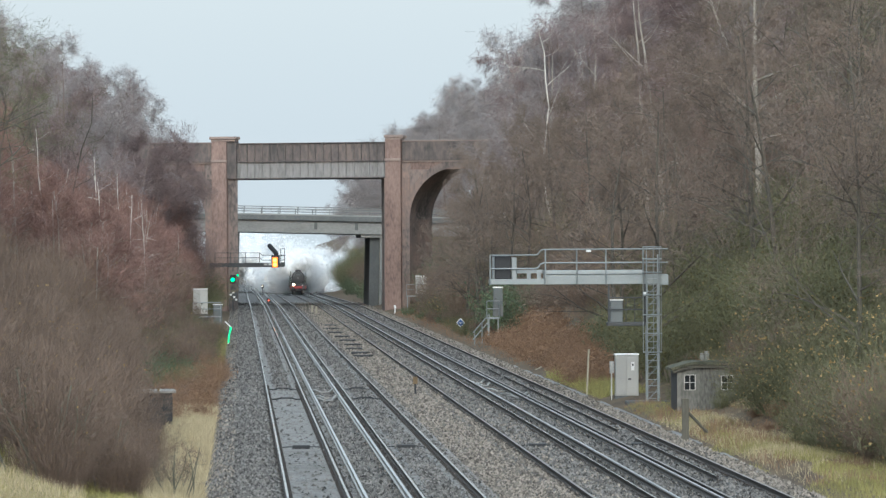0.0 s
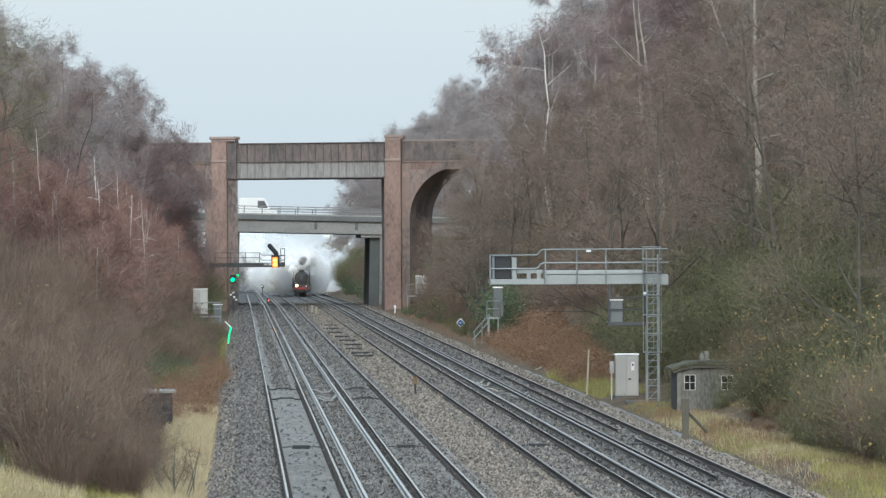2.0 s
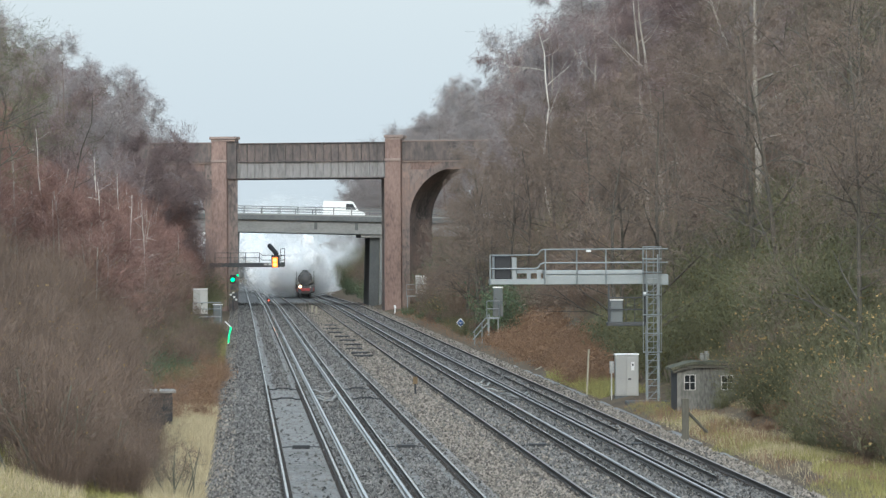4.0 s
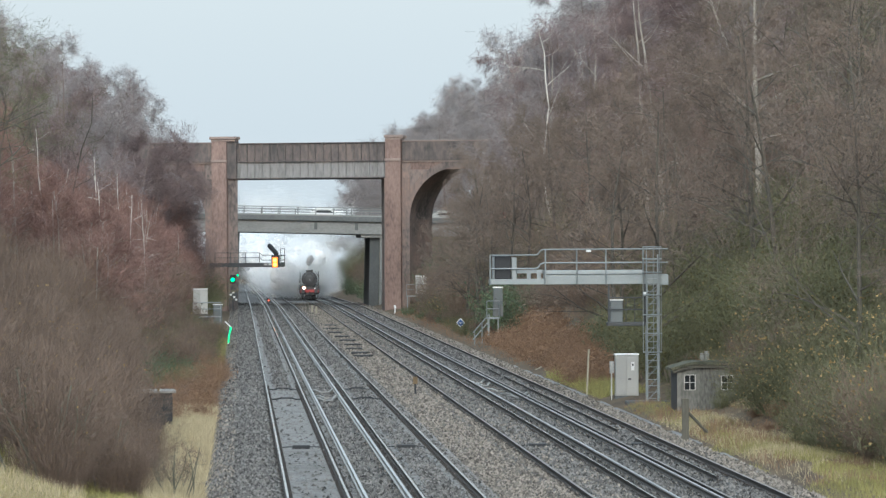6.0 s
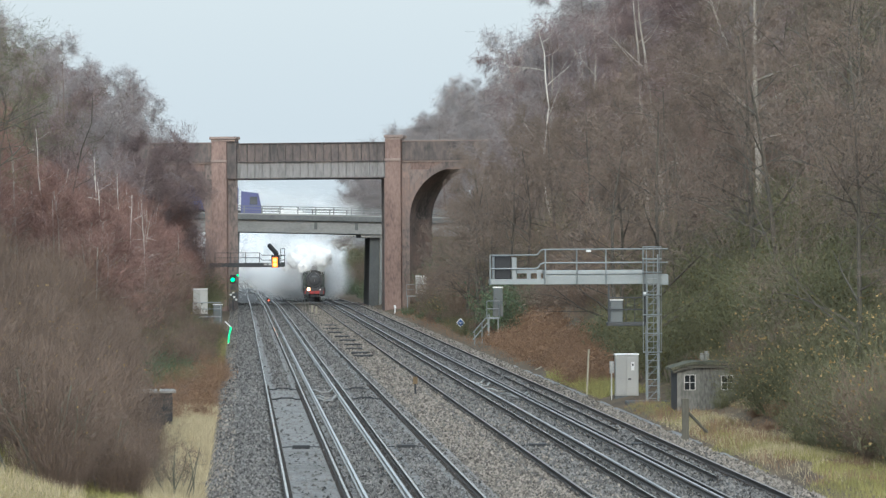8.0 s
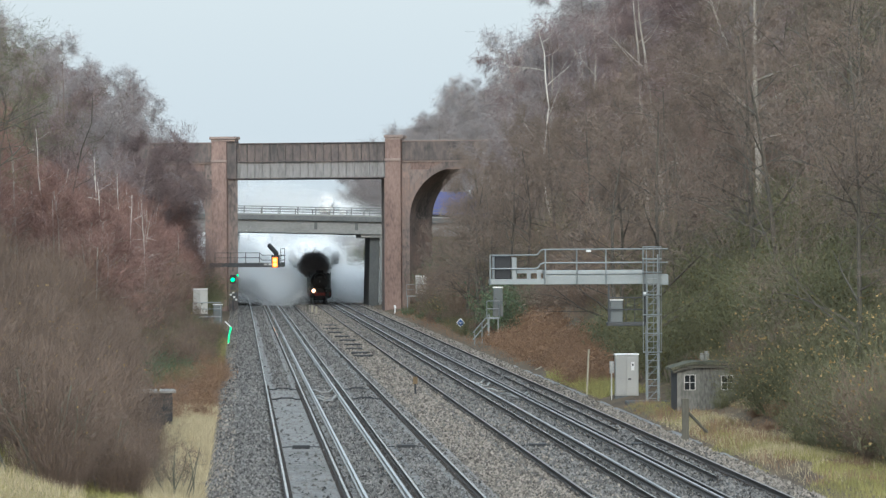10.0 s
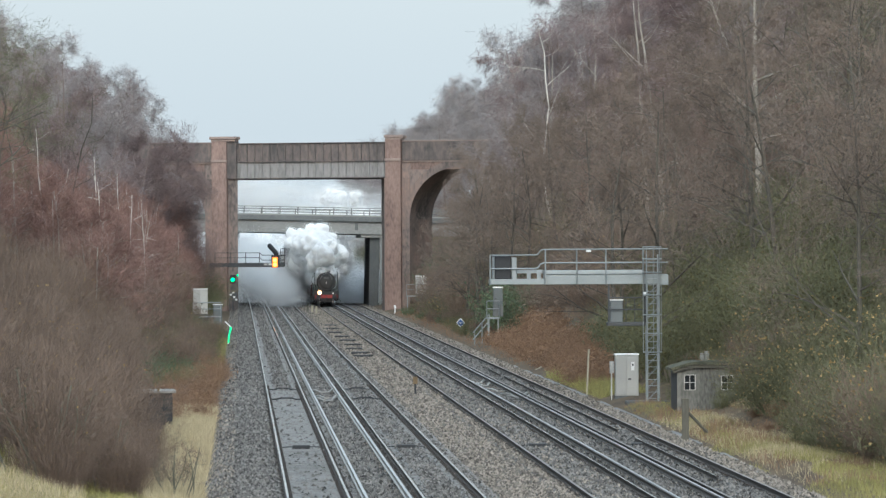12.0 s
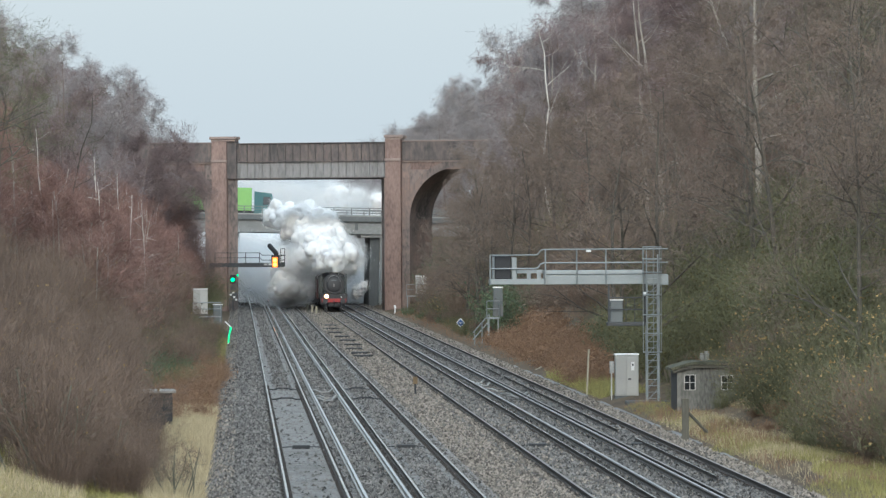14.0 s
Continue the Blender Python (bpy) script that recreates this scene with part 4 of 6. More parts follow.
def build_engine():
    t = thing("steam_locomotive", pose(LINE, front_y(0), 0), "dark green express steam locomotive with a red buffer beam", "steam locomotive")
    # seen head-on: the front is at y = 0 and the engine reaches back along +y
    bm = B()
    rod(bm, (0, 0.75, 2.68), (0, 9.6, 2.68), 1.0, 1.0, 40)
    part("boiler", bm, ENGINE, t, smooth=False)
    sb = part("smokebox", one_rod((0, 0.55, 2.68), (0, 2.2, 2.68), 1.04, 1.04, 40), ENGINE_BLACK, t, "matt black smokebox")
    part("door_ring", one_rod((0, 0.47, 2.68), (0, 0.548, 2.68), 0.92, 0.97, 36), ENGINE_BLACK, sb)
    bm = B()
    bmesh.ops.create_uvsphere(bm, u_segments=32, v_segments=12, radius=0.76, matrix=Matrix.Translation((0, 0.47, 2.68)) @ Matrix.Diagonal((1, 0.22, 1, 1)))
    dr = part("smokebox_door", bm, ENGINE_BLACK, sb, smooth=True)
    part("number_bar", one_box(-0.26, 0.26, 0.26, 0.3, 3.05, 3.17), GREY_BOX, sb, "pale number plate bar")
    part("handrail", pipe(B(), [(-0.7 * math.cos(a), 0.33, 2.68 + 0.9 * math.sin(a)) for a in [0.3 + 0.25 * k for k in range(11)]], 0.02, 6), STEEL, sb)
    part("door_dart", one_box(-0.03, 0.03, 0.2, 0.3, 2.45, 2.75), STEEL, sb)
    ch = rod(B(), (0, 1.35, 3.6), (0, 1.35, 3.84), 0.42, 0.45, 24)
    part("chimney", ch, ENGINE_BLACK, t)
    part("chimney_lip", one_rod((0, 1.35, 3.842), (0, 1.35, 3.9), 0.48, 0.48, 24), ENGINE_BLACK, t)
    # smoke deflectors either side
    for s in (-1, 1):
        x0, x1 = sorted((s * 1.22, s * 1.27))
        bm = prism(B(), [(0, 1.75), (2.9, 1.75), (2.9, 3.72), (0.3, 3.72), (0, 3.45)], x0, x1)
        for v in bm.verts:
            v.co = Vector((v.co.y, v.co.x + 0.35, v.co.z))
        part("smoke_deflector", bm, ENGINE, t)
        part("running_plate", one_box(*sorted((s * 0.75, s * 1.33)), 0.25, 10.5, 1.68, 1.745), ENGINE_BLACK, t)
        cy = rod(B(), (s * 1.02, 1.1, 0.95), (s * 1.02, 2.1, 0.95), 0.34, 0.34, 20)
        box(cy, *sorted((s * 0.68, s * 1.36)), 1.05, 2.15, 0.95, 1.66)
        part("cylinder", cy, ENGINE_BLACK, t)
        part("buffer", rod(rod(B(), (s * 0.865, -0.45, 1.06), (s * 0.865, -0.39, 1.06), 0.25, 0.25, 20), (s * 0.865, -0.389, 1.06), (s * 0.865, 0.08, 1.06), 0.1, 0.13, 14), STEEL_DARK, t, "dark steel buffer")
        part("guard_iron", one_box(*sorted((s * 0.72, s * 0.80)), 0.15, 0.22, 0.12, 0.8), ENGINE_BLACK, t)
        part("cab_side", one_box(*sorted((s * 1.28, s * 1.33)), 9.6, 11.8, 1.7, 3.4), ENGINE, t)
    part("buffer_beam", one_box(-1.22, 1.22, 0.08, 0.2, 0.92, 1.28, bevel=0.01), RED, t, "bright red buffer beam")
    part("valance", one_box(-1.22, 1.22, 0.1, 0.2, 1.284, 1.678), ENGINE_BLACK, t)
    part("coupling", pipe(B(), [(0, 0.05, 1.05), (0, -0.15, 0.95), (0, -0.1, 0.5)], 0.05), ENGINE_BLACK, t)
    part("brake_hose", pipe(B(), [(0.3, 0.05, 0.9), (0.3, -0.12, 0.95), (0.3, -0.12, 0.5)], 0.04), ENGINE_BLACK, t)
    part("cab_front", one_box(-1.3, 1.3, 9.55, 9.6, 1.7, 3.45), ENGINE, t)
    roof = prism(B(), [(-1.33, 3.4)] + [(1.33 * math.cos(math.pi - a), 3.4 + 0.5 * math.sin(a)) for a in [math.pi * k / 14 for k in range(1, 14)]] + [(1.33, 3.4)], 9.5, 11.9)
    part("cab_roof", roof, ENGINE_BLACK, t)
    part("frame", one_box(-0.6, 0.6, 0.3, 11.5, 0.55, 1.5), ENGINE_BLACK, t)
    for y in (0.9, 2.9):
        part("bogie_axle", one_rod((-0.75, y, 0.48), (0.75, y, 0.48), 0.08), ENGINE_BLACK, t)
    # headlamps: one bright, one unlit
    lp = part("headlamp", one_rod((-0.74, -0.02, 1.52), (-0.74, 0.1, 1.52), 0.17, 0.14, 20), STEEL_DARK, t)
    # the lamp's orange flare, added as a ring that glows itself
    part("glowing_rim", rod(B(), (-0.74, -0.04, 1.52), (-0.74, -0.021, 1.52), 0.23, 0.23, 20), HEADLAMP_FLARE, lp, "orange-lit lamp rim")
    part("bulb", one_rod((-0.74, -0.07, 1.52), (-0.74, -0.042, 1.52), 0.15, 0.15, 20), HEADLAMP, lp, "lit white headlamp")
    lp = part("headlamp", one_rod((0.72, 0.02, 1.45), (0.72, 0.1, 1.45), 0.1, 0.09, 14), STEEL_DARK, t)
    part("bulb", one_rod((0.72, 0.0, 1.45), (0.72, 0.018, 1.45), 0.08, 0.08, 14), WHITE, lp)
    wheels = []
    for y, r in ((0.9, 0.48), (2.9, 0.48), (4.6, 0.94), (6.6, 0.94), (8.6, 0.94), (10.9, 0.53)):
        for s in (-1, 1):
            w = rod(B(), (-0.065, 0, 0), (0.065, 0, 0), r, r, 28)
            w = part("wheel", w, ENGINE_BLACK, t)
            tyre = rod(B(), (-0.068, 0, 0), (0.068, 0, 0), r + 0.004, r + 0.004, 28, caps=False)
            part("tyre", tyre, STEEL, w, "bright steel tyre")
            for k in range(8):
                a = math.pi * k / 4
                part("spoke", one_box(s * 0.066 - 0.01, s * 0.066 + 0.01, -0.04, 0.04, 0.1, r - 0.08), ENGINE, w).rotation_euler = (a, 0, 0)
            wheels.append((w, s * 0.7525, y, r))
    return t, wheels


def build_tender_and_coaches():
    made = []
    t = thing("tender", pose(LINE, front_y(0) + 12.4, 0), "dark green tender heaped with coal", "tender")
    part("tank", one_box(-1.3, 1.3, 0, 7.2, 1.2, 3.2, bevel=0.05), ENGINE, t)
    bm = B()
    bmesh.ops.create_icosphere(bm, subdivisions=3, radius=1.0, matrix=Matrix.Translation((0, 2.8, 3.1)) @ Matrix.Diagonal((1.05, 2.4, 0.55, 1)))
    for v in bm.verts:
        v.co += v.co.normalized() * 0.08 * noise.noise(v.co * 3)
    part("coal", bm, BLACK, t)
    part("frame", one_box(-1.05, 1.05, 0.2, 7.0, 0.55, 1.198), ENGINE_BLACK, t)
    for y in (1.2, 3.6, 6.0):
        for s in (-1, 1):
            part("wheel", one_rod((s * 0.72, y, 0.55), (s * 0.86, y, 0.55), 0.55, 0.55, 20), ENGINE_BLACK, t)
    made.append((t, 12.4))
    coach = thing("carriage", pose(LINE, front_y(0) + 20.4, 0), "maroon passenger carriage with a grey roof", "carriage", "carriages")
    part("body", one_box(-1.38, 1.38, 0, 19.5, 1.05, 3.1, bevel=0.05), MAROON, coach)
    part("roof", prism(B(), [(-1.38, 3.06)] + [(1.38 * math.cos(math.pi - a), 3.06 + 0.8 * math.sin(a)) for a in [math.pi * k / 14 for k in range(1, 14)]] + [(1.38, 3.06)], 0, 19.5), STEEL_DARK, coach)
    part("underframe", one_box(-1.0, 1.0, 0.4, 19.1, 0.55, 1.046), ENGINE_BLACK, coach)
    for k in range(8):
        for s in (-1, 1):
            part("window", one_box(*sorted((s * 1.384, s * 1.39)), 1.2 + 2.2 * k, 2.6 + 2.2 * k, 1.95, 2.75), DARK_GLASS, coach)
    for y in (2.0, 4.6, 14.9, 17.5):
        for s in (-1, 1):
            part("wheel", one_rod((s * 0.72, y, 0.46), (s * 0.86, y, 0.46), 0.46, 0.46, 18), ENGINE_BLACK, coach)
    made.append((coach, 20.4))
    for k in (1, 2, 3):
        c = copy_thing(coach, pose(LINE, front_y(0) + 20.4 + 20.1 * k, 0))
        made.append((c, 20.4 + 20.1 * k))
    return made


# ---------- steam and smoke, in rigid billows ----------
def billow_mesh(name, seed, mats, lumps, small, large, n, size, core=0.0, fuzz=0.10, reach=(0.35, 0.7)):
    """A cloud of small flakes crowding round lumps, thinning outwards; a dense one has a smooth core."""
    rng = np.random.default_rng(seed)
    c = rng.normal(size=(lumps, 3))
    c *= rng.uniform(*reach, (lumps, 1)) / np.linalg.norm(c, axis=1, keepdims=True)
    r = rng.uniform(small, large, lumps)
    c, r = np.vstack([c, np.zeros((1, 3))]), np.append(r, 0.55)
    pick = rng.choice(lumps + 1, n, p=r ** 2 / (r ** 2).sum())
    way = rng.normal(size=(n, 3))
    way /= np.linalg.norm(way, axis=1, keepdims=True)
    far = rng.random(n) ** (1 / 2.2) + np.abs(rng.normal(size=n)) * fuzz * 1.6
    p = c[pick] + way * (r[pick] * far)[:, None]
    flake = rng.normal(size=(n, 3, 3)) * (size * rng.uniform(0.5, 1.3, n))[:, None, None]
    v = (p[:, None] + flake).reshape(-1, 3)
    faces = np.arange(3 * n).reshape(-1, 3).tolist()
    verts = v.tolist()
    if core:
        bm = B()
        bmesh.ops.create_icosphere(bm, subdivisions=4, radius=1.0)
        base = len(verts)
        for q in bm.verts:
            d = np.array(q.co.normalized())
            b = c @ d
            inside = b * b - (c * c).sum(1) + r * r
            hit = np.where(inside > 0, b + np.sqrt(np.maximum(inside, 0)), 0)
            swell = 1 + 0.10 * noise.noise(Vector(d) * 3.1 + Vector((seed, 0, 0))) + 0.06 * noise.noise(Vector(d) * 7.3) + 0.03 * noise.noise(Vector(d) * 16)
            verts.append(tuple(d * core * swell * max(0.5, hit.max())))
        bm.verts.index_update()
        faces += [tuple(base + q.index for q in f.verts) for f in bm.faces]
        bm.free()
    me = bpy.data.meshes.new(name)
    me.from_pydata(verts, [], faces)
    for m in mats:
        me.materials.append(m)
    if core:
        me.polygons.foreach_set("material_index", [0] * n + [1] * (len(faces) - n))
        me.polygons.foreach_set("use_smooth", [False] * n + [True] * (len(faces) - n))
    return me


WHITE_BILLOWS = [billow_mesh("steam", k, [DROPS, SMOKE], 36, 0.17, 0.36, 21000, 0.0105, core=0.84, fuzz=0.08) for k in (1, 2, 3)]
SOFT_BILLOWS = [billow_mesh("steam", k, [DROPS, SMOKE], 16, 0.28, 0.48, 17000, 0.0115, core=0.66, fuzz=0.17) for k in (8, 9, 10)]
PALE_BILLOWS = [billow_mesh("steam", k, [DROPS_PALE], 12, 0.35, 0.55, 30000, 0.0105, fuzz=0.25) for k in (11, 12, 13)]
MIST_BILLOWS = [billow_mesh("steam", k, [DROPS_PALE], 10, 0.4, 0.6, 46000, 0.0062, fuzz=0.3) for k in (14, 15)]
GREY_BILLOWS = [billow_mesh("steam", k, [DROPS_PALE, SMOKE_GREY], 12, 0.36, 0.5, 6000, 0.016, core=0.75, fuzz=0.15) for k in (4, 5)]
DARK_BILLOWS = [billow_mesh("smoke", k, [DROPS_DARK, SMOKE_DARK], 24, 0.2, 0.4, 7000, 0.03, core=0.6, fuzz=0.15) for k in (6, 7)]
CHIMNEY = 1.35          # behind the buffers
STEAM_ROWS = []


def billow(meshes, k, size, rows, label, name="steam_billow"):
    ob = new(name, meshes[k % len(meshes)])
    ob.scale = size if isinstance(size, tuple) else (size, size, size)
    tagged(ob, label, "steam" if name == "steam_billow" else "smoke", "billows from the engine")
    STEAM_ROWS.append((ob, rows))


def build_steam():
    rng = random.Random(8)
    # murk that hangs over the line far behind, drifting slowly
    for k in range(60):
        x = -10.0 + 34.0 * ((k * 0.618) % 1.0)
        z = 0.5 + 9.5 * ((k * 0.381) % 1.0)
        y0 = 905 + rng.uniform(0, 45)
        size = rng.uniform(4.6, 6.5)
        push = 0.05 + 0.15 * rng.random()
        rows = [(t, pose(x + push * t, y0 - 0.4 * t, track_z(y0) + z + 0.03 * t, t + 40 * k, t, 31 * k)) for t in (0.0, 7.0, 14.0)]
        billow(SOFT_BILLOWS if 7 < x < 14 and k % 3 == 0 else GREY_BILLOWS, k, size, rows, "soft pale billow of steam hanging over the line")
    # the bank of steam that travels with the train behind the chimney
    for k in range(36):
        back = 8 + 1.5 * k + rng.uniform(-1, 1)
        size = rng.uniform(1.7, 2.6) + 0.012 * back
        wide = 1.3 + 0.075 * back
        x = LINE + rng.uniform(-wide, 0.75 * wide) - 0.02 * back
        z = rng.uniform(2.2, 5.8)
        drift = rng.uniform(-0.6, 0.6)
        rows = []
        for t in (0.0, 3.5, 7.0, 10.5, 14.0):
            y = front_y(t) + back + 0.9 * (t - 7)
            rows.append((t, pose(x + drift * (t - 7) * 0.15, y, track_z(y) + min(z + 0.05 * t, 6.0), 4 * t + 40 * k, 3 * t, 50 * k)))
        billow(SOFT_BILLOWS, k, size, rows, "white billow of steam trailing over the train")
    # low steam that spreads to both sides and stays lying behind the motorway bridge
    for k in range(34):
        u, v = (k * 0.618) % 1.0, (k * 0.381) % 1.0
        x0 = -4.5 + 23.0 * u
        y0 = 603 + 22 * rng.random()
        z = 0.6 + 6.6 * v
        size = rng.uniform(2.2, 3.2)
        start = 6.8 + 2.4 * rng.random() + (0.8 if x0 > 9 else 0.0)
        rows = []
        for t in (0.0, 3.5, round(start, 2), round(start + 1.2, 2), round(start + 2.4, 2), 14.0):
            f, aside = smooth_step(start, start + 2.4, t), smooth_step(start, start + 1.2, t)
            back = front_y(t) + 30 + 1.2 * k
            y = back + (max(y0, front_y(t) + 14) - back) * f
            rows.append((t, pose(LINE + (x0 - LINE) * (0.35 + 0.65 * aside) + 0.08 * (t - 11) * f, y, track_z(y) + 3.0 + (z - 3.0) * f, 30 * k + 3 * t, 2 * t, 20 * k)))
        billow(PALE_BILLOWS, k, size, rows, "low pale billow of steam lying over the tracks")
    # thin mist of spent steam in the gap between the two bridges
    for k in range(24):
        x0 = -1.5 + 6.9 * ((k * 0.618) % 1.0)
        z = 0.9 + 5.4 * ((k * 0.381) % 1.0)
        y0 = rng.uniform(557, 572)
        size = rng.uniform(1.9, 2.6)
        start = 7.2 + 2.0 * rng.random()
        rows = []
        for t in (0.0, 5.0, round(start, 2), round(start + 1.2, 2), round(start + 2.4, 2), 14.0):
            f, aside = smooth_step(start, start + 2.4, t), smooth_step(start, start + 1.2, t)
            back = front_y(t) + 20 + 2 * k
            y = back + (y0 - back) * f
            rows.append((t, pose(LINE + (x0 - LINE) * aside, y, track_z(y) + 2.5 + (z - 2.5) * f, 30 * k + 3 * t, 2 * t, 20 * k)))
        billow(MIST_BILLOWS, k, size, rows, "thin grey veil of spent steam beside the line")
    # steam that has risen past the motorway bridge and drifts off over the trees
    for k in range(42):
        start = 0.5 + 0.245 * k
        white = k % 3 == 0
        size = rng.uniform(1.4, 2.3) if white else rng.uniform(2.6, 3.6)
        side = rng.uniform(0.5, 8.5) if white else -10.0 + 22.0 * ((k * 0.618) % 1.0)
        top = 8.0 + 1.6 * rng.random() if white else 6.4 + 4.2 * ((k * 0.381) % 1.0)
        deep = rng.uniform(0, 40)
        rows = []
        for t in sorted({0.0, round(max(0.1, start - 2.5), 2), round(start, 2), round(start + 2.0, 2), round(min(13.9, start + 5.5), 2), 14.0}):
            age = max(0.0, t - start)
            f = 1 - math.exp(-0.75 * age)
            y = max(front_y(min(t, start)) + 22, 632 + deep)
            rows.append((t, pose(LINE + side * f + 0.2 * age, y + 0.5 * age, track_z(y) + 3.6 + top * f + 0.12 * age, 20 * k + 6 * t, 3 * t, 0)))
        billow(SOFT_BILLOWS if white else MIST_BILLOWS, k, size, rows, "risen white billow of steam drifting over the bridge" if white else "risen pale bank of steam thinning over the bridge")
    # the last exhaust beats leave the chimney one after another and swell up past the bridges
    for k in range(30):
        born = 10.6 + 0.11 * k
        size = 1.6 + 0.5 * rng.random() + (0.25 if k < 8 else 0.0)
        y0 = front_y(born) + CHIMNEY
        side = 3.4 * (((k * 0.618) % 1.0) * 1.7 - 0.72)
        rows = []
        for t in sorted({0.0, 3.5, 7.0, 9.5, round(born - 0.3, 2), round(born, 2), round(min(born + 0.35, 13.99), 2), round(min(born + 1.0, 13.995), 2), 14.0}):
            age = t - born
            if age <= 0:
                hide = min(1.0, -age / 0.3)
                y = front_y(t) + CHIMNEY + 2.0 + (17.0 + 0.6 * k) * hide
                rows.append((t, pose(LINE, y, track_z(y) + 3.2 + 0.4 * hide, 30 * k, 0, 40 * k)))
            else:
                f = 1 - math.exp(-2.2 * age)
                y = min(y0 - 5.0 * f, 573 + 0.3 * k) + 0.8 * age - (y0 - front_y(t) - CHIMNEY) * 0.25
                rows.append((t, pose(LINE - 0.5 * f + side * (1 - math.exp(-0.8 * age)) - 0.75 * age, y, track_z(y) + 4.6 + 7.4 * (1 - math.exp(-0.38 * age)), 30 * k + 25 * age, 12 * age, 40 * k)))
        billow(WHITE_BILLOWS, k, size, rows, "dense white billow of fresh exhaust steam")
    # white steam that rolls down beside the train as it comes out from the bridges
    for k in range(23):
        x0, z = (4.2 + 3.4 * (((k + 3) * 0.618) % 1.0), 1.3 + 4.2 * (((k + 3) * 0.724) % 1.0)) if k < 20 else (12.0 + 0.42 * (k - 20), 1.5 + 0.42 * (k - 20))
        y0 = rng.uniform(541, 552) if k < 20 else 531.0
        start = 11.9 + 0.055 * k if k < 20 else 12.7
        rows = []
        for t in (0.0, 5.0, 9.0, round(start, 2), round(start + 0.5, 2), round(start + 0.95, 2), 14.0):
            f, aside = smooth_step(start, start + 0.95, t), smooth_step(start, start + 0.5, t)
            back = front_y(t) + 22 + 1.5 * k
            y = back + (y0 - back) * f
            rows.append((t, pose(LINE + (x0 - LINE) * aside, y, track_z(y) + 3.4 + (z - 3.4) * f, 30 * k + 4 * t, 3 * t, 20 * k)))
        billow(WHITE_BILLOWS if k % 2 else SOFT_BILLOWS, k, 2.0 + 0.5 * rng.random() if k < 20 else 0.95, rows, "low white billow of steam rolling beside the train")
    # the dark ring of smoke thrown up as the engine came under the motorway bridge
    for k in range(28):
        a = radians(-42 + 264 * k / 17) if k < 18 else radians(36 * k)
        wide = 1.0 if k < 18 else 0.45
        size = 0.8 + 0.25 * rng.random()
        deep = rng.uniform(-2, 3)
        rows = []
        for t in (0.0, 4.0, 7.0, 9.2, 9.8, 10.1, 10.5, 11.0, 12.0, 14.0):
            if t < 9.5:
                y = front_y(t) + CHIMNEY + 13
                rows.append((t, pose(LINE + 0.4 * math.cos(a), y, track_z(y) + 3.0, 40 * k, 0, 0)))
            else:
                f = smooth_step(9.5, 10.9, t)
                y = max(front_y(t) + CHIMNEY + 1.5, 579.0 + deep)
                rise = 0.75 * max(0.0, t - 11.6)
                rows.append((t, pose(LINE - 0.6 + (0.3 + 3.0 * f) * wide * math.cos(a), y, track_z(y) + 4.2 + 1.0 * f + rise + (0.2 + 2.25 * f) * wide * math.sin(a), 40 * k, 8 * (t - 9), 0)))
        billow(DARK_BILLOWS, k, size, rows, "dark sooty curl of smoke", "smoke_curl")
    # small dark puffs over the chimney while the fire is being made up
    for k, (up, down) in enumerate(((0.8, 3.4), (5.6, 7.6))):
        for e in (0.0, 0.7):
            rows = []
            for t in sorted({0.0, round(max(0.05, up - 0.6), 2), round(up + 0.5, 2), down, round(down + 0.8, 2), 14.0}):
                out = up <= t <= down
                y = front_y(t) + CHIMNEY + (1.0 + e if out else 12)
                rows.append((t, pose(LINE + (0.4 * e if out else 0), y, track_z(y) + (5.0 + 0.6 * e if out else 2.6), 9 * t, 5 * t, 0)))
            billow(DARK_BILLOWS, k, 0.62, rows, "small dark puff of smoke over the chimney", "smoke_curl")


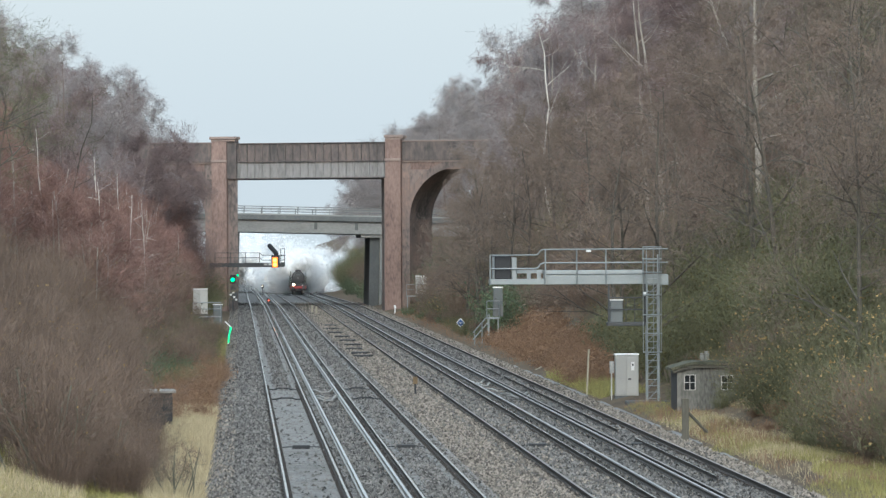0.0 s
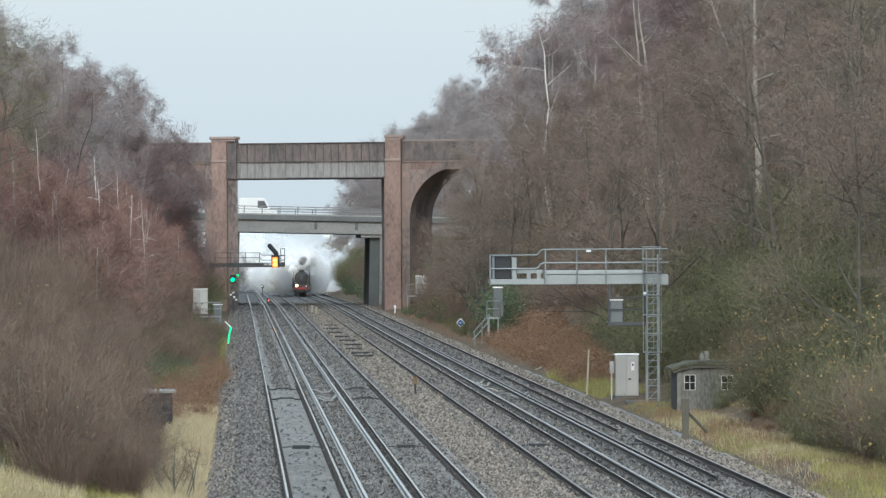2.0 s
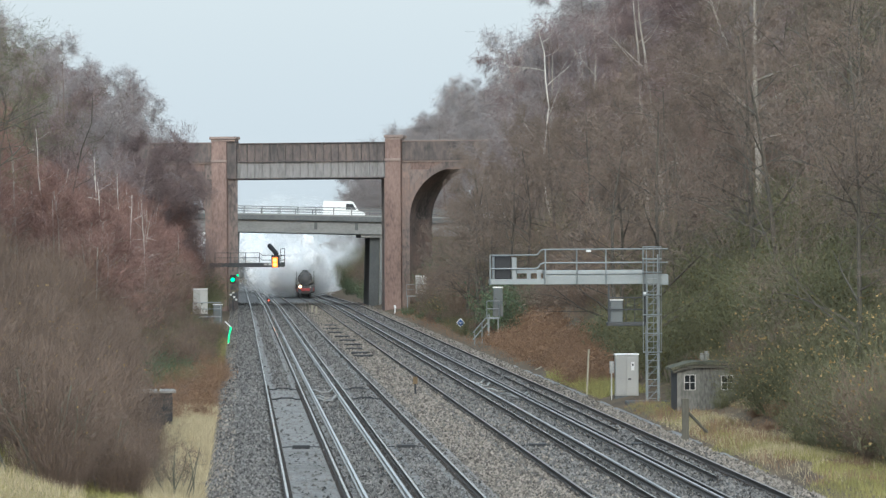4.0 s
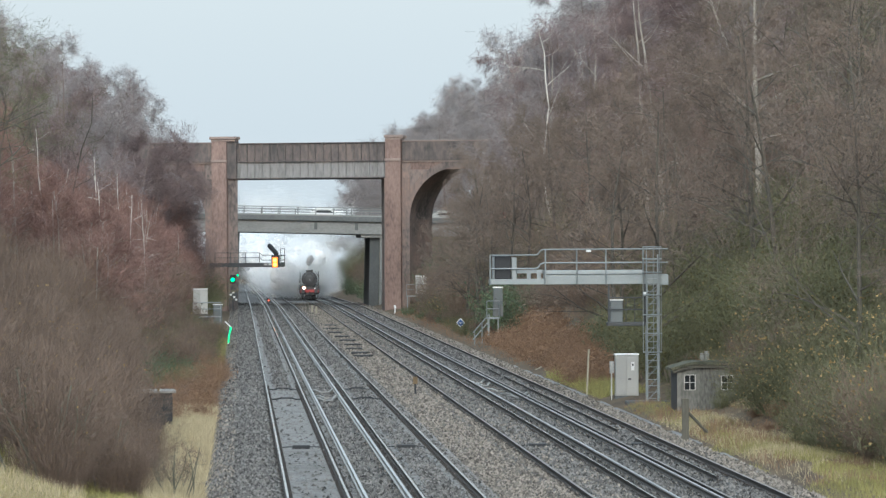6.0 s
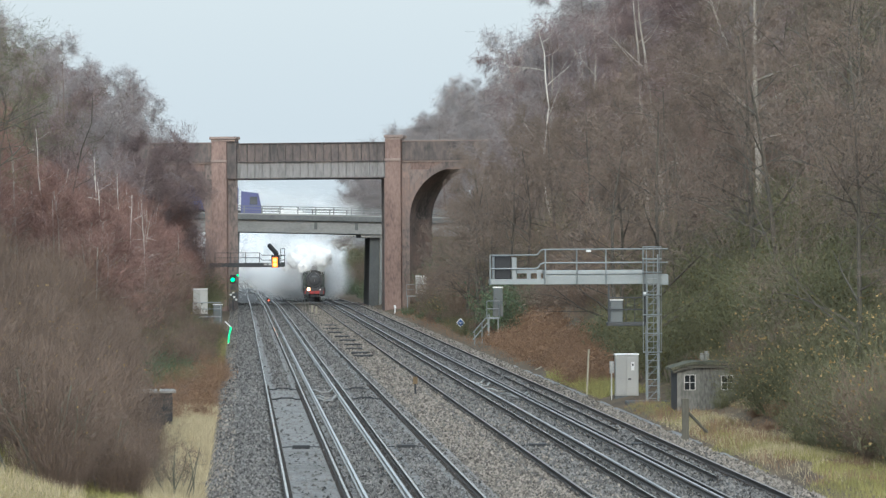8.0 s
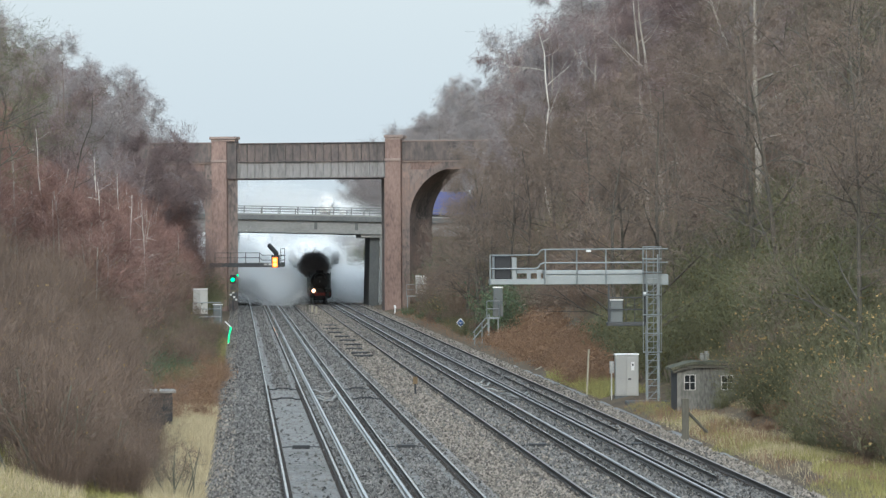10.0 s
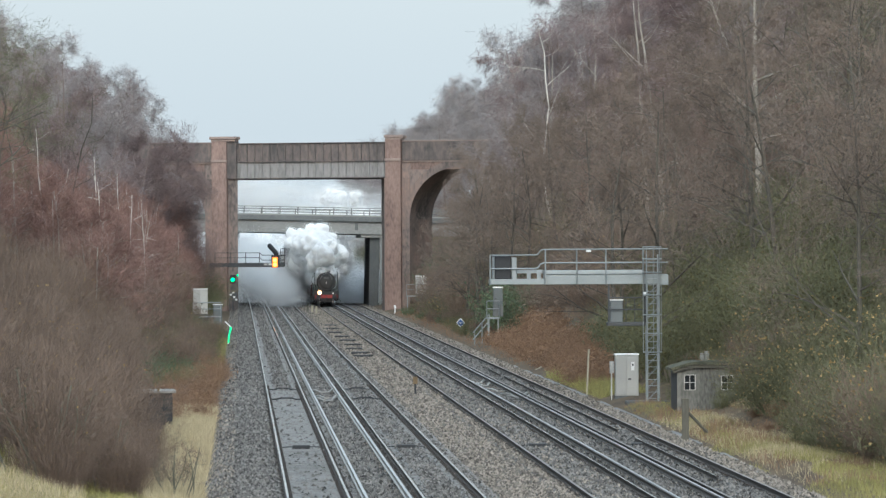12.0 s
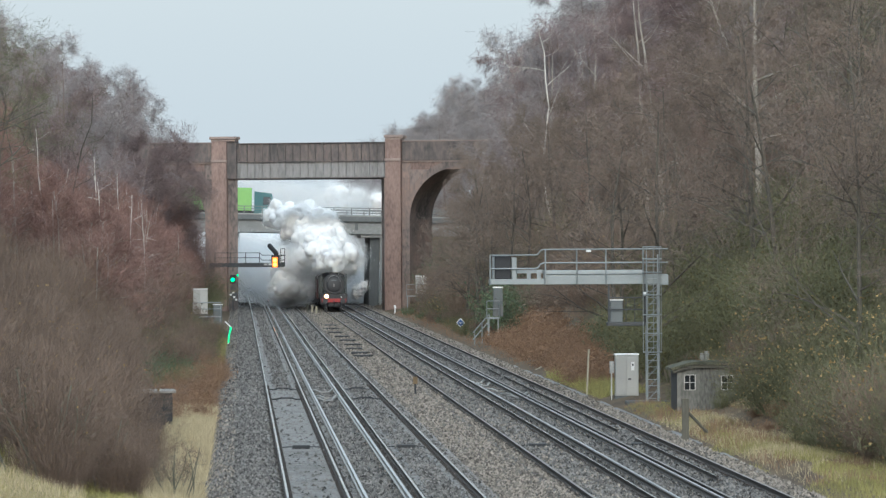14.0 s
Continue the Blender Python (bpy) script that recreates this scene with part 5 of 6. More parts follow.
# ---------- traffic on the motorway bridge ----------
def build_road_vehicle(kind, body, length, height, label, cab_paint=None):
    t = thing(kind, MOTORWAY @ pose(0, 6, 9.5), label, kind, "motorway traffic")
    L, H = length, height
    if kind == "lorry":
        part("trailer", one_box(-L / 2, L / 2 - 2.6, -1.25, 1.25, 1.0, H, bevel=0.05), body, t)
        bm = prism(B(), [(L / 2 - 2.3, 0.5), (L / 2, 0.5), (L / 2, 1.6), (L / 2 - 0.35, 3.0), (L / 2 - 2.3, 3.2)], -1.2, 1.2)
        cab = part("cab", bm, cab_paint or GREY_PAINT, t)
        part("side_window", one_box(L / 2 - 1.3, L / 2 - 0.45, -1.215, -1.202, 1.7, 2.6), DARK_GLASS, cab)
        part("chassis", one_box(-L / 2 + 0.2, L / 2 - 0.3, -1.0, 1.0, 0.5, 0.998), BLACK, t)
        ws = (-L / 2 + 1.2, -L / 2 + 2.5, L / 2 - 3.8, L / 2 - 1.2)
        r = 0.5
    elif kind == "van":
        bm = prism(B(), [(-L / 2, 0.35), (L / 2, 0.35), (L / 2, 1.0), (L / 2 - 0.75, 1.25), (L / 2 - 1.35, H - 0.1), (L / 2 - 1.7, H), (-L / 2 + 0.1, H), (-L / 2, H - 0.15)], -0.95, 0.95)
        b = part("body", bm, body, t)
        part("side_window", prism(B(), [(L / 2 - 2.2, 1.35), (L / 2 - 1.05, 1.35), (L / 2 - 1.45, H - 0.3), (L / 2 - 2.2, H - 0.3)], -0.965, -0.952), DARK_GLASS, b)
        ws, r = (-L / 2 + 1.1, L / 2 - 1.0), 0.35
    else:
        bm = prism(B(), [(-L / 2, 0.3), (L / 2, 0.3), (L / 2, 0.7), (L / 2 - 1.0, 0.9), (L / 2 - 1.8, H), (-L / 2 + 1.0, H), (-L / 2 + 0.2, 0.95), (-L / 2, 0.85)], -0.88, 0.88)
        b = part("body", bm, body, t)
        part("side_window", prism(B(), [(-L / 2 + 0.7, 0.95), (L / 2 - 1.35, 0.95), (L / 2 - 1.95, H - 0.22), (-L / 2 + 1.1, H - 0.22)], -0.895, -0.882), DARK_GLASS, b)
        ws, r = (-L / 2 + 0.8, L / 2 - 0.9), 0.32
    for x in ws:
        for s in (-1, 1):
            part("wheel", one_rod((x, s * 0.75, r), (x, s * 0.9, r), r, r, 16), BLACK, t)
    return t


def road_rows(t_mid, speed, lane):
    """Pass the middle of the railway at t_mid, at a steady speed."""
    far = 62.0
    rows = []
    a, b = max(0.0, t_mid - far / abs(speed)), min(14.0, t_mid + far / abs(speed))
    times = sorted({0.0, 14.0, round(a, 2), round(b, 2)} | {0.5 * k for k in range(29) if a < 0.5 * k < b})
    turn = pose(0, 0, 0, 0, 0, 0 if speed > 0 else 180)
    for t in times:
        u = min(far, max(-far, (t - t_mid) * speed))
        rows.append((t, MOTORWAY @ pose(u, lane, 9.5) @ turn))
    return rows


def motions():
    step = [0.0, 2.0, 4.0, 6.0, 8.0, 10.0, 11.0, 12.0, 13.0, 14.0]

    def along(offset):
        rows = []
        for t in step:
            y = front_y(t) + offset
            rows.append((t, pose(LINE, y, track_z(y), -rail_tilt() if y > 565 else 0, 0, 0)))
        return rows
    walk(engine, along(0.0))
    for ob, off in carriages:
        walk(ob, along(off))
    for w, x, y, r in engine_wheels:
        turn = math.degrees(SPEED / r)
        n = int(14 * turn / 80) + 1
        walk(w, [(14.0 * k / n, pose(x, y, r) @ pose(0, 0, 0, turn * 14.0 * k / n)) for k in range(n + 1)])
    for ob, rows in STEAM_ROWS:
        walk(ob, rows)
    for ob, t_mid, speed, lane in traffic:
        walk(ob, road_rows(t_mid, speed, lane))


# ---------- trees and undergrowth ----------
def tube_mesh(verts, faces, pts, radii, n=5):
    """Add a tapered tube through pts to lists of verts and faces."""
    base = len(verts)
    for k, (p, r) in enumerate(zip(pts, radii)):
        d = (pts[min(k + 1, len(pts) - 1)] - pts[max(k - 1, 0)]).normalized()
        side = d.orthogonal().normalized()
        up = d.cross(side)
        for j in range(n):
            a = 2 * math.pi * j / n
            verts.append(p + (side * math.cos(a) + up * math.sin(a)) * r)
    for k in range(len(pts) - 1):
        for j in range(n):
            a, b = base + k * n + j, base + k * n + (j + 1) % n
            faces.append((a, b, b + n, a + n))


def grow(rng, verts, faces, tips, p, d, length, r, depth, spread, droop, kids, wander):
    """A limb and its branches; the thin ends are left in tips."""
    pts, radii = [p.copy()], [r]
    segs = 4 if depth > 1 else 3 if depth == 1 else 2
    for k in range(segs):
        d = (d + Vector((rng.gauss(0, wander), rng.gauss(0, wander), rng.gauss(0, wander) - droop * (k / segs)))).normalized()
        p = p + d * (length / segs)
        pts.append(p.copy())
        radii.append(r * (1 - 0.72 * (k + 1) / segs))
    tube_mesh(verts, faces, pts, radii, 4 if depth > 1 else 3)
    if depth <= 1:
        for q in pts[1:]:
            tips.append((q, d.copy(), length))
    if depth == 0:
        return
    for k in range(kids):
        f = rng.uniform(0.3, 1.0)
        i = min(int(f * segs), segs - 1)
        q = pts[i].lerp(pts[i + 1], f * segs - i)
        a = rng.uniform(0, 2 * math.pi)
        side = d.orthogonal().normalized()
        side = side * math.cos(a) + d.cross(side) * math.sin(a)
        nd = (d * (1 - spread) + side * spread + Vector((0, 0, 0.12))).normalized()
        grow(rng, verts, faces, tips, q, nd, length * rng.uniform(0.42, 0.66), max(0.008, radii[i] * 0.5), depth - 1, spread, droop, kids, wander)


def mesh_from(name, verts, faces, mat):
    me = bpy.data.meshes.new(name)
    me.from_pydata([tuple(v) for v in verts], [], faces)
    me.materials.append(mat)
    return me


def blades(name, starts, ways, widths, mat, rng, kink=0.0):
    """Thin tapering twigs: one slim triangle each, or two when kinked."""
    n = len(starts)
    s, w = np.array(starts, float), np.array(ways, float)
    side = np.cross(w, rng.normal(size=(n, 3)))
    side /= np.linalg.norm(side, axis=1, keepdims=True) + 1e-9
    side *= np.asarray(widths).reshape(-1, 1) * 0.5
    if kink:
        mid = s + w * 0.5 + np.stack([np.zeros(n), np.zeros(n), np.full(n, kink)], -1) * np.linalg.norm(w, axis=1, keepdims=True)
        v = np.stack([s - side, s + side, mid + side * 0.7, mid - side * 0.7, s + w], 1).reshape(-1, 3)
        k = 5 * np.arange(n)
        faces = [(a, a + 1, a + 2, a + 3) for a in k] + [(a + 3, a + 2, a + 4) for a in k]
    else:
        v = np.stack([s - side, s + side, s + w], 1).reshape(-1, 3)
        faces = np.arange(3 * n).reshape(-1, 3).tolist()
    me = bpy.data.meshes.new(name)
    me.from_pydata(v.tolist(), [], [tuple(int(i) for i in f) for f in faces])
    me.materials.append(mat)
    return me


def twig_crown(name, tips, per_tip, length, width, droop, mat, seed):
    rng = np.random.default_rng(seed)
    starts, ways = [], []
    for q, d, l in tips:
        for _ in range(per_tip):
            v = rng.normal(size=3) * 0.75 + np.array(d) * 0.7 - np.array((0, 0, droop))
            v /= np.linalg.norm(v) + 1e-6
            starts.append(np.array(q) + rng.normal(size=3) * 0.22 * l)
            ways.append(v * length * rng.uniform(0.45, 1.3))
    wd = width * rng.uniform(0.6, 1.4, len(starts))
    return blades(name, starts, ways, wd, mat, rng)


def make_tree(name, label, category, seed, height, bark, twig, kids=5, depth=3, spread=0.55, droop=0.0, first=0.25, per_tip=7, length=0.8, width=0.022, trunk_r=0.16, lean=0.05, twig_droop=0.0, stems=1, limbs=11, wander=0.10, branch=0.34, bend=0.05):
    rng = random.Random(seed)
    verts, faces, tips = [], [], []
    for s in range(stems):
        h = height * rng.uniform(0.75, 1.0) if stems > 1 else height
        off = Vector((rng.gauss(0, 0.35), rng.gauss(0, 0.35), 0)) if stems > 1 else Vector()
        d = Vector((rng.gauss(0, lean), rng.gauss(0, lean), 1)).normalized()
        pts, radii = [Vector((off.x, off.y, -0.5))], [trunk_r * 1.2]
        p = off.copy()
        n = 8
        for k in range(n):
            d = (d + Vector((rng.gauss(0, bend), rng.gauss(0, bend), 0.05))).normalized()
            p = p + d * (h / n)
            pts.append(p.copy())
            radii.append(trunk_r * (1 - 0.9 * (k + 1) / n) + 0.012)
        tube_mesh(verts, faces, pts, radii, 7)
        for k in range(limbs):
            f = first + (1 - first) * (k + rng.random()) / limbs
            i = min(int(f * n), n - 1)
            q = pts[i].lerp(pts[i + 1], f * n - i)
            a = rng.uniform(0, 2 * math.pi)
            out = Vector((math.cos(a), math.sin(a), rng.uniform(0.25, 0.9))).normalized()
            grow(rng, verts, faces, tips, q, out, h * branch * (1.15 - 0.75 * f) * rng.uniform(0.8, 1.2), radii[i] * 0.5, depth - 1, spread, droop, kids, wander)
    ob = thing(name, pose(0, 0, -200), label, category)
    t = new("trunk", mesh_from("trunk", verts, faces, bark))
    t.parent = ob
    c = new("crown", twig_crown("crown", tips, per_tip, length, width, twig_droop, twig, seed))
    c.parent = ob
    return ob


def make_bush(name, label, category, seed, height, radius, twig, leaf, n_twigs=2600, n_leaves=900, stems=26, up=0.9, leaf_size=0.10, bark=None, twig_width=0.018):
    """A thicket of arching stems in fine twigs, with what leaves are left."""
    rng = random.Random(seed)
    nr = np.random.default_rng(seed)
    verts, faces, tips = [], [], []
    for k in range(stems):
        a, r0 = rng.uniform(0, 6.283), radius * 0.45 * math.sqrt(rng.random())
        p = Vector((r0 * math.cos(a), r0 * math.sin(a), -0.3))
        h = height * rng.uniform(0.55, 1.05)
        d = Vector((math.cos(a) * rng.uniform(0, 0.6), math.sin(a) * rng.uniform(0, 0.6), up)).normalized()
        pts, radii = [p.copy()], [0.022]
        for s in range(6):
            d = (d + Vector((rng.gauss(0, 0.12), rng.gauss(0, 0.12), -0.05 * s * (1 - up)))).normalized()
            p = p + d * h / 6
            pts.append(p.copy())
            radii.append(0.022 * (1 - 0.85 * (s + 1) / 6))
            if s > 0:
                tips.append((p.copy(), d.copy(), h / 6))
        tube_mesh(verts, faces, pts, radii, 3)
    ob = thing(name, pose(0, 0, -200), label, category)
    t = new("branchwork", mesh_from("branchwork", verts, faces, bark or twig))
    t.parent = ob
    per = max(1, n_twigs // len(tips))
    starts, ways = [], []
    for q, d, l in tips:
        for _ in range(per):
            v = nr.normal(size=3) * 0.55 + np.array(d) * up
            v /= np.linalg.norm(v)
            starts.append(np.array(q) + nr.normal(size=3) * radius * 0.13)
            ways.append(v * height * 0.17 * nr.uniform(0.5, 1.4))
    c = new("twig_mass", blades("twig_mass", starts, ways, twig_width * nr.uniform(0.6, 1.5, len(starts)), twig, nr))
    c.parent = ob
    if n_leaves:
        pick = nr.integers(0, len(starts), n_leaves)
        s = np.array(starts)[pick] + np.array(ways)[pick] * nr.random((n_leaves, 1))
        w = nr.normal(size=(n_leaves, 3))
        w *= leaf_size / np.linalg.norm(w, axis=1, keepdims=True)
        lf = new("foliage", blades("foliage", s, w, leaf_size * nr.uniform(0.6, 1.2, n_leaves), leaf, nr))
        lf.parent = ob
    return ob


def build_kinds():
    k = {}
    k["birch"] = [make_tree("birch_tree", "bare silver birch with fine drooping purple-brown twigs", "tree", s, 15, BIRCH_BARK if s == 1 else BARK_RED, TWIG_PURPLE, kids=4, spread=0.5, droop=0.10, per_tip=14, length=0.85, width=0.019, twig_droop=0.55, trunk_r=0.15, branch=0.30) for s in (1, 2, 3)]
    # crowns take the paled twigs, so haze is in their colour
    k["far"] = [make_tree("birch_tree", "distant bare birch with a soft mauve-grey crown", "tree", s, 16, BARK_RED, TWIG_HAZED, kids=4, spread=0.6, droop=0.06, per_tip=22, length=0.75, width=0.027, twig_droop=0.4, trunk_r=0.15, branch=0.36) for s in (5, 6)]
    k["white"] = [make_tree("birch_tree", "silver birch with a pale forked trunk", "tree", s, 16, BIRCH_WHITE, TWIG_PURPLE, kids=3, spread=0.45, droop=0.06, per_tip=6, length=0.9, width=0.024, twig_droop=0.4, trunk_r=0.1, branch=0.3, limbs=9, lean=0.14, bend=0.13, first=0.4) for s in (7, 8)]
    k["slim"] = [make_tree("birch_sapling", "slender white-stemmed birch among red saplings", "tree", s, 9, BIRCH_WHITE, TWIG_RED, kids=3, depth=2, spread=0.4, per_tip=4, length=0.6, width=0.018, trunk_r=0.036, first=0.5, limbs=6, branch=0.2, lean=0.1, bend=0.09) for s in (9, 10)]
    k["hazel"] = [make_tree("hazel_shrub", "many-stemmed shrub with pale lichened stems", "shrub", s, 3.0, BARK_LICHEN, TWIG_DARK, kids=3, depth=2, spread=0.45, per_tip=4, length=0.35, width=0.012, trunk_r=0.028, first=0.3, stems=7, limbs=5, branch=0.3, lean=0.22, bend=0.08) for s in (91, 92)]
    k["dead"] = [make_tree("dead_tree", "gaunt dead tree with bare forked branches", "tree", 17, 12.5, BARK, TWIG_OLIVE, kids=4, depth=3, spread=0.6, per_tip=1, length=0.4, width=0.02, trunk_r=0.08, first=0.55, limbs=7, wander=0.3, branch=0.3, bend=0.1)]
    k["oak"] = [make_tree("oak_tree", "bare spreading tree with lichen-green branches", "tree", s, 14, BARK, TWIG_OLIVE, kids=4, spread=0.62, per_tip=15, length=0.5, width=0.014, trunk_r=0.17, first=0.18, limbs=12, wander=0.16, branch=0.42) for s in (11, 12)]
    k["brown"] = [make_tree("ash_tree", "bare brown-twigged young tree on the bank", "tree", s, 11, BARK, TWIG_BROWN, kids=4, spread=0.55, per_tip=14, length=0.6, width=0.015, trunk_r=0.12, first=0.12, limbs=13, branch=0.36) for s in (21, 22)]
    k["sapling"] = [make_tree("birch_sapling", "slender red-twigged birch sapling in a thicket", "tree", s, 7.5, BIRCH_BARK, TWIG_RED, kids=4, depth=2, spread=0.4, per_tip=11, length=0.75, width=0.02, trunk_r=0.045, first=0.1, stems=3, limbs=13, twig_droop=-0.35, branch=0.26) for s in (31, 32, 33)]
    k["thicket"] = [make_bush("thicket_bush", "dense brown leafless thicket of upright stems", "bush", s, 4.2, 2.2, TWIG_DARK, LEAF_YELLOW, 7000, 60, 46, up=1.1, twig_width=0.013) for s in (41, 42)]
    # birch again, its twigs paled in colour to stand in for haze
    k["mauve"] = [make_tree("birch_tree", "bare birch with a fine mauve-grey crown", "tree", s, 15, BARK_RED, TWIG_HAZED, kids=4, spread=0.5, droop=0.10, per_tip=14, length=0.85, width=0.021, twig_droop=0.55, trunk_r=0.15, branch=0.30) for s in (14, 15)]
    k["grey"] = [make_tree("ash_tree", "bare purple-brown young tree near the bridge", "tree", s, 11, BARK_RED, TWIG_PURPLE, kids=4, spread=0.55, per_tip=14, length=0.7, width=0.02, trunk_r=0.12, first=0.12, limbs=13, branch=0.36) for s in (24,)]
    k["olive"] = [make_bush("bramble_bush", "tangled olive-green bush with a few withered leaves", "bush", s, 3.6, 2.4, TWIG_OLIVE, LEAF_OLIVE if s != 53 else LEAF_YELLOW, 4200, 1700 if s != 53 else 500, 36, up=0.7, twig_width=0.015) for s in (51, 52, 53)]
    k["ivy"] = [make_bush("ivy_bush", "dark green ivy-covered bush", "bush", s, 2.6, 2.0, TWIG_OLIVE, LEAF_IVY, 1400, 2600, 24, up=0.7) for s in (61,)]
    k["bracken"] = [make_bush("bracken_clump", "rust-brown clump of dead bracken", "bracken", s, 1.5, 1.6, BRACKEN, BRACKEN, 2600, 3600, 30, up=0.5, leaf_size=0.075, twig_width=0.012) for s in (71, 72)]
    return k


def plant(kinds, kind, x, y, scale, rng, sink=0.0):
    src = rng.choice(kinds[kind])
    s = scale * rng.uniform(0.88, 1.12)
    ob = copy_thing(src, pose(x, y, land_z(x, y) - sink, rng.uniform(-3, 3), rng.uniform(-3, 3), rng.uniform(0, 360)))
    ob.scale = (s * rng.uniform(0.92, 1.1), s * rng.uniform(0.92, 1.1), s)
    return ob


def clear_of_things(x, y):
    for a, b, c, d in ((14, 19.6, 186, 212), (-5.2, 0, 171, 182), (-12, 25, 519, 610), (14, 18.5, 326, 333), (-4.8, 0, 394, 404), (15, 18.5, 476, 484), (14, 19, 160, 186)):
        if a < x < b and c < y < d:
            return False
    return True


def build_woods():
    kinds = build_kinds()
    rng = random.Random(77)
    plan = []
    # right bank, from near to far
    y = 132.0
    while y < 515:
        step = 4.2 + y * 0.012
        for col in range(9):
            x = 18.6 + 0.9 * smooth_step(175, 150, y) + col * (2.6 + 0.004 * y) + rng.uniform(-1.0, 1.0)
            yy = y + rng.uniform(-2.5, 2.5)
            if x > 0.128 * yy + 3:
                continue
            size = 1.0
            if y < 250:
                kind = rng.choice(["olive", "olive", "olive", "brown"] if col < 3 else ["olive", "oak", "brown", "oak"])
            elif y < 430:
                kind = rng.choice(["olive", "thicket", "brown"] if col < 2 else ["brown", "sapling", "olive", "birch"] if col < 4 else ["birch", "mauve", "brown"])
                size = 1.15 if kind in ("birch", "mauve") else 1.0
            else:
                kind = rng.choice(["olive", "thicket"] if x < 24.3 else ["mauve", "birch", "mauve", "grey"])
                size = (1.15 if kind in ("birch", "mauve") else 1.0) if x > 24.3 else 0.8
            plan.append((kind, x, yy, size))
        y += step
    # left bank
    y = 128.0
    while y < 515:
        step = 4.0 + y * 0.012
        for col in range(7):
            x = -5.0 - 1.6 * smooth_step(150, 260, y) - col * (2.0 + 0.003 * y) + rng.uniform(-0.7, 0.7)
            yy = y + rng.uniform(-2.5, 2.5)
            if x < 0.04 * yy - 0.0871 * yy - 4:
                continue
            size = 1.0
            if y < 230:
                kind = "thicket"
                size = 0.72
            elif y < 330:
                kind = rng.choice(["thicket", "sapling", "sapling"])
                size = 0.9
            else:
                kind = rng.choice(["sapling", "sapling", "thicket"] if col < 2 else ["sapling", "grey", "mauve", "birch"])
                size = 0.88 if kind in ("birch", "mauve") else 1.0
            plan.append((kind, x, yy, size))
        y += step
    for k in range(26):
        plan.append((rng.choice(["sapling", "grey", "grey"]), rng.uniform(-15, -6.0), rng.uniform(470, 514), 1.15))
    for k in range(16):
        plan.append((rng.choice(["grey", "brown", "sapling"]), rng.uniform(-10.5, -5.6), rng.uniform(484, 515), 0.78))
    for x, y in ((-5.6, 300), (-6.1, 303), (-9.6, 260), (-7.4, 290), (-6.6, 310), (-8.8, 330)):
        plan.append(("slim", x, y, 1.0))
    for x, y in ((32, 350), (28.5, 342), (36, 330), (33, 300), (38, 315), (26, 420), (40, 290)):
        plan.append(("white", x, y, 1.1))
    # woods beyond the bridges and on the plateau
    y = 618.0
    while y < 860:
        for col in range(5):
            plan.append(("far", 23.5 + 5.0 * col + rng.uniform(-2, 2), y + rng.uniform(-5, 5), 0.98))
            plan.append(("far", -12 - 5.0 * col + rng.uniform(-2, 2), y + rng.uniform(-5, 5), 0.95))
        y += 22
    for k in range(22):
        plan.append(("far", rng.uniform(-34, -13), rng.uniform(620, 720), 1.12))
    for kind, x, y, s in plan:
        if clear_of_things(x, y) and not (16 < x < 22.5 and 236 < y < 338 and 0.049 < x / y < 0.0745 and land_z(x, y) < 1.7):
            plant(kinds, kind, x, y, s, rng)
    # scrub on the banks past the bridges, and round the foot of the brick piers
    for k in range(46):
        plant(kinds, rng.choice(["olive", "ivy", "thicket"]), rng.uniform(17.6, 27), rng.uniform(606, 800), 1.1, rng)
    for x, y in ((-3.9, 500), (-4.6, 508), (-3.4, 488), (-5.2, 496), (-4.2, 478)):
        plant(kinds, rng.choice(["olive", "thicket"]), x, y, 0.75, rng)
    for k in range(26):
        plant(kinds, "olive", rng.uniform(18.0, 25), rng.uniform(800, 900), 1.35, rng)
    for k in range(24):
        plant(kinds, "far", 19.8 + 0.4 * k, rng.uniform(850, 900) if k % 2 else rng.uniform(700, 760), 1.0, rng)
    for k in range(34):
        plant(kinds, rng.choice(["ivy", "ivy", "olive"]), rng.uniform(17.8, 25), rng.uniform(538, 606), 1.0, rng)
    for x, y in ((20.6, 190), (21.5, 196), (20.4, 203), (21.8, 208), (20.7, 214), (23.0, 200)):
        plant(kinds, "olive", x, y, 0.85, rng)
    for k in range(22):
        plant(kinds, rng.choice(["thicket", "olive", "bracken"]), rng.uniform(-6.2, -4.3), rng.uniform(226, 345), 0.6, rng)
    for k in range(16):
        plant(kinds, "thicket", rng.uniform(-4.4, -2.5), rng.uniform(123, 152), 0.36, rng)
    for k in range(10):
        plant(kinds, "bracken", rng.uniform(17.4, 20.5), rng.uniform(158, 184), 0.3, rng)
    for k in range(12):
        plant(kinds, rng.choice(["bracken", "olive"]), rng.uniform(19.2, 21), rng.uniform(186, 216), 0.55, rng)
    plant(kinds, "dead", -9.4, 262, 1.0, rng)
    for x, y, s in ((-5.3, 125.5, 0.95), (-4.4, 126, 0.8), (-3.5, 127, 0.75), (-1.6, 127, 0.5), (-1.75, 130, 0.4)):
        plant(kinds, "hazel", x, y, s, rng)
    for x, y in ((-13.6, 232), (-14.4, 244), (-12.8, 214)):
        plant(kinds, "oak", x, y, 1.0, rng)
    for k in range(10):
        plant(kinds, rng.choice(["olive", "thicket"]), rng.uniform(-6.2, -3.9), rng.uniform(494, 513), 1.15, rng)
    for k in range(44):
        plant(kinds, rng.choice(["olive", "thicket", "thicket", "bracken", "ivy"]), rng.uniform(15.7, 17.8), rng.uniform(338, 500), 0.28, rng)
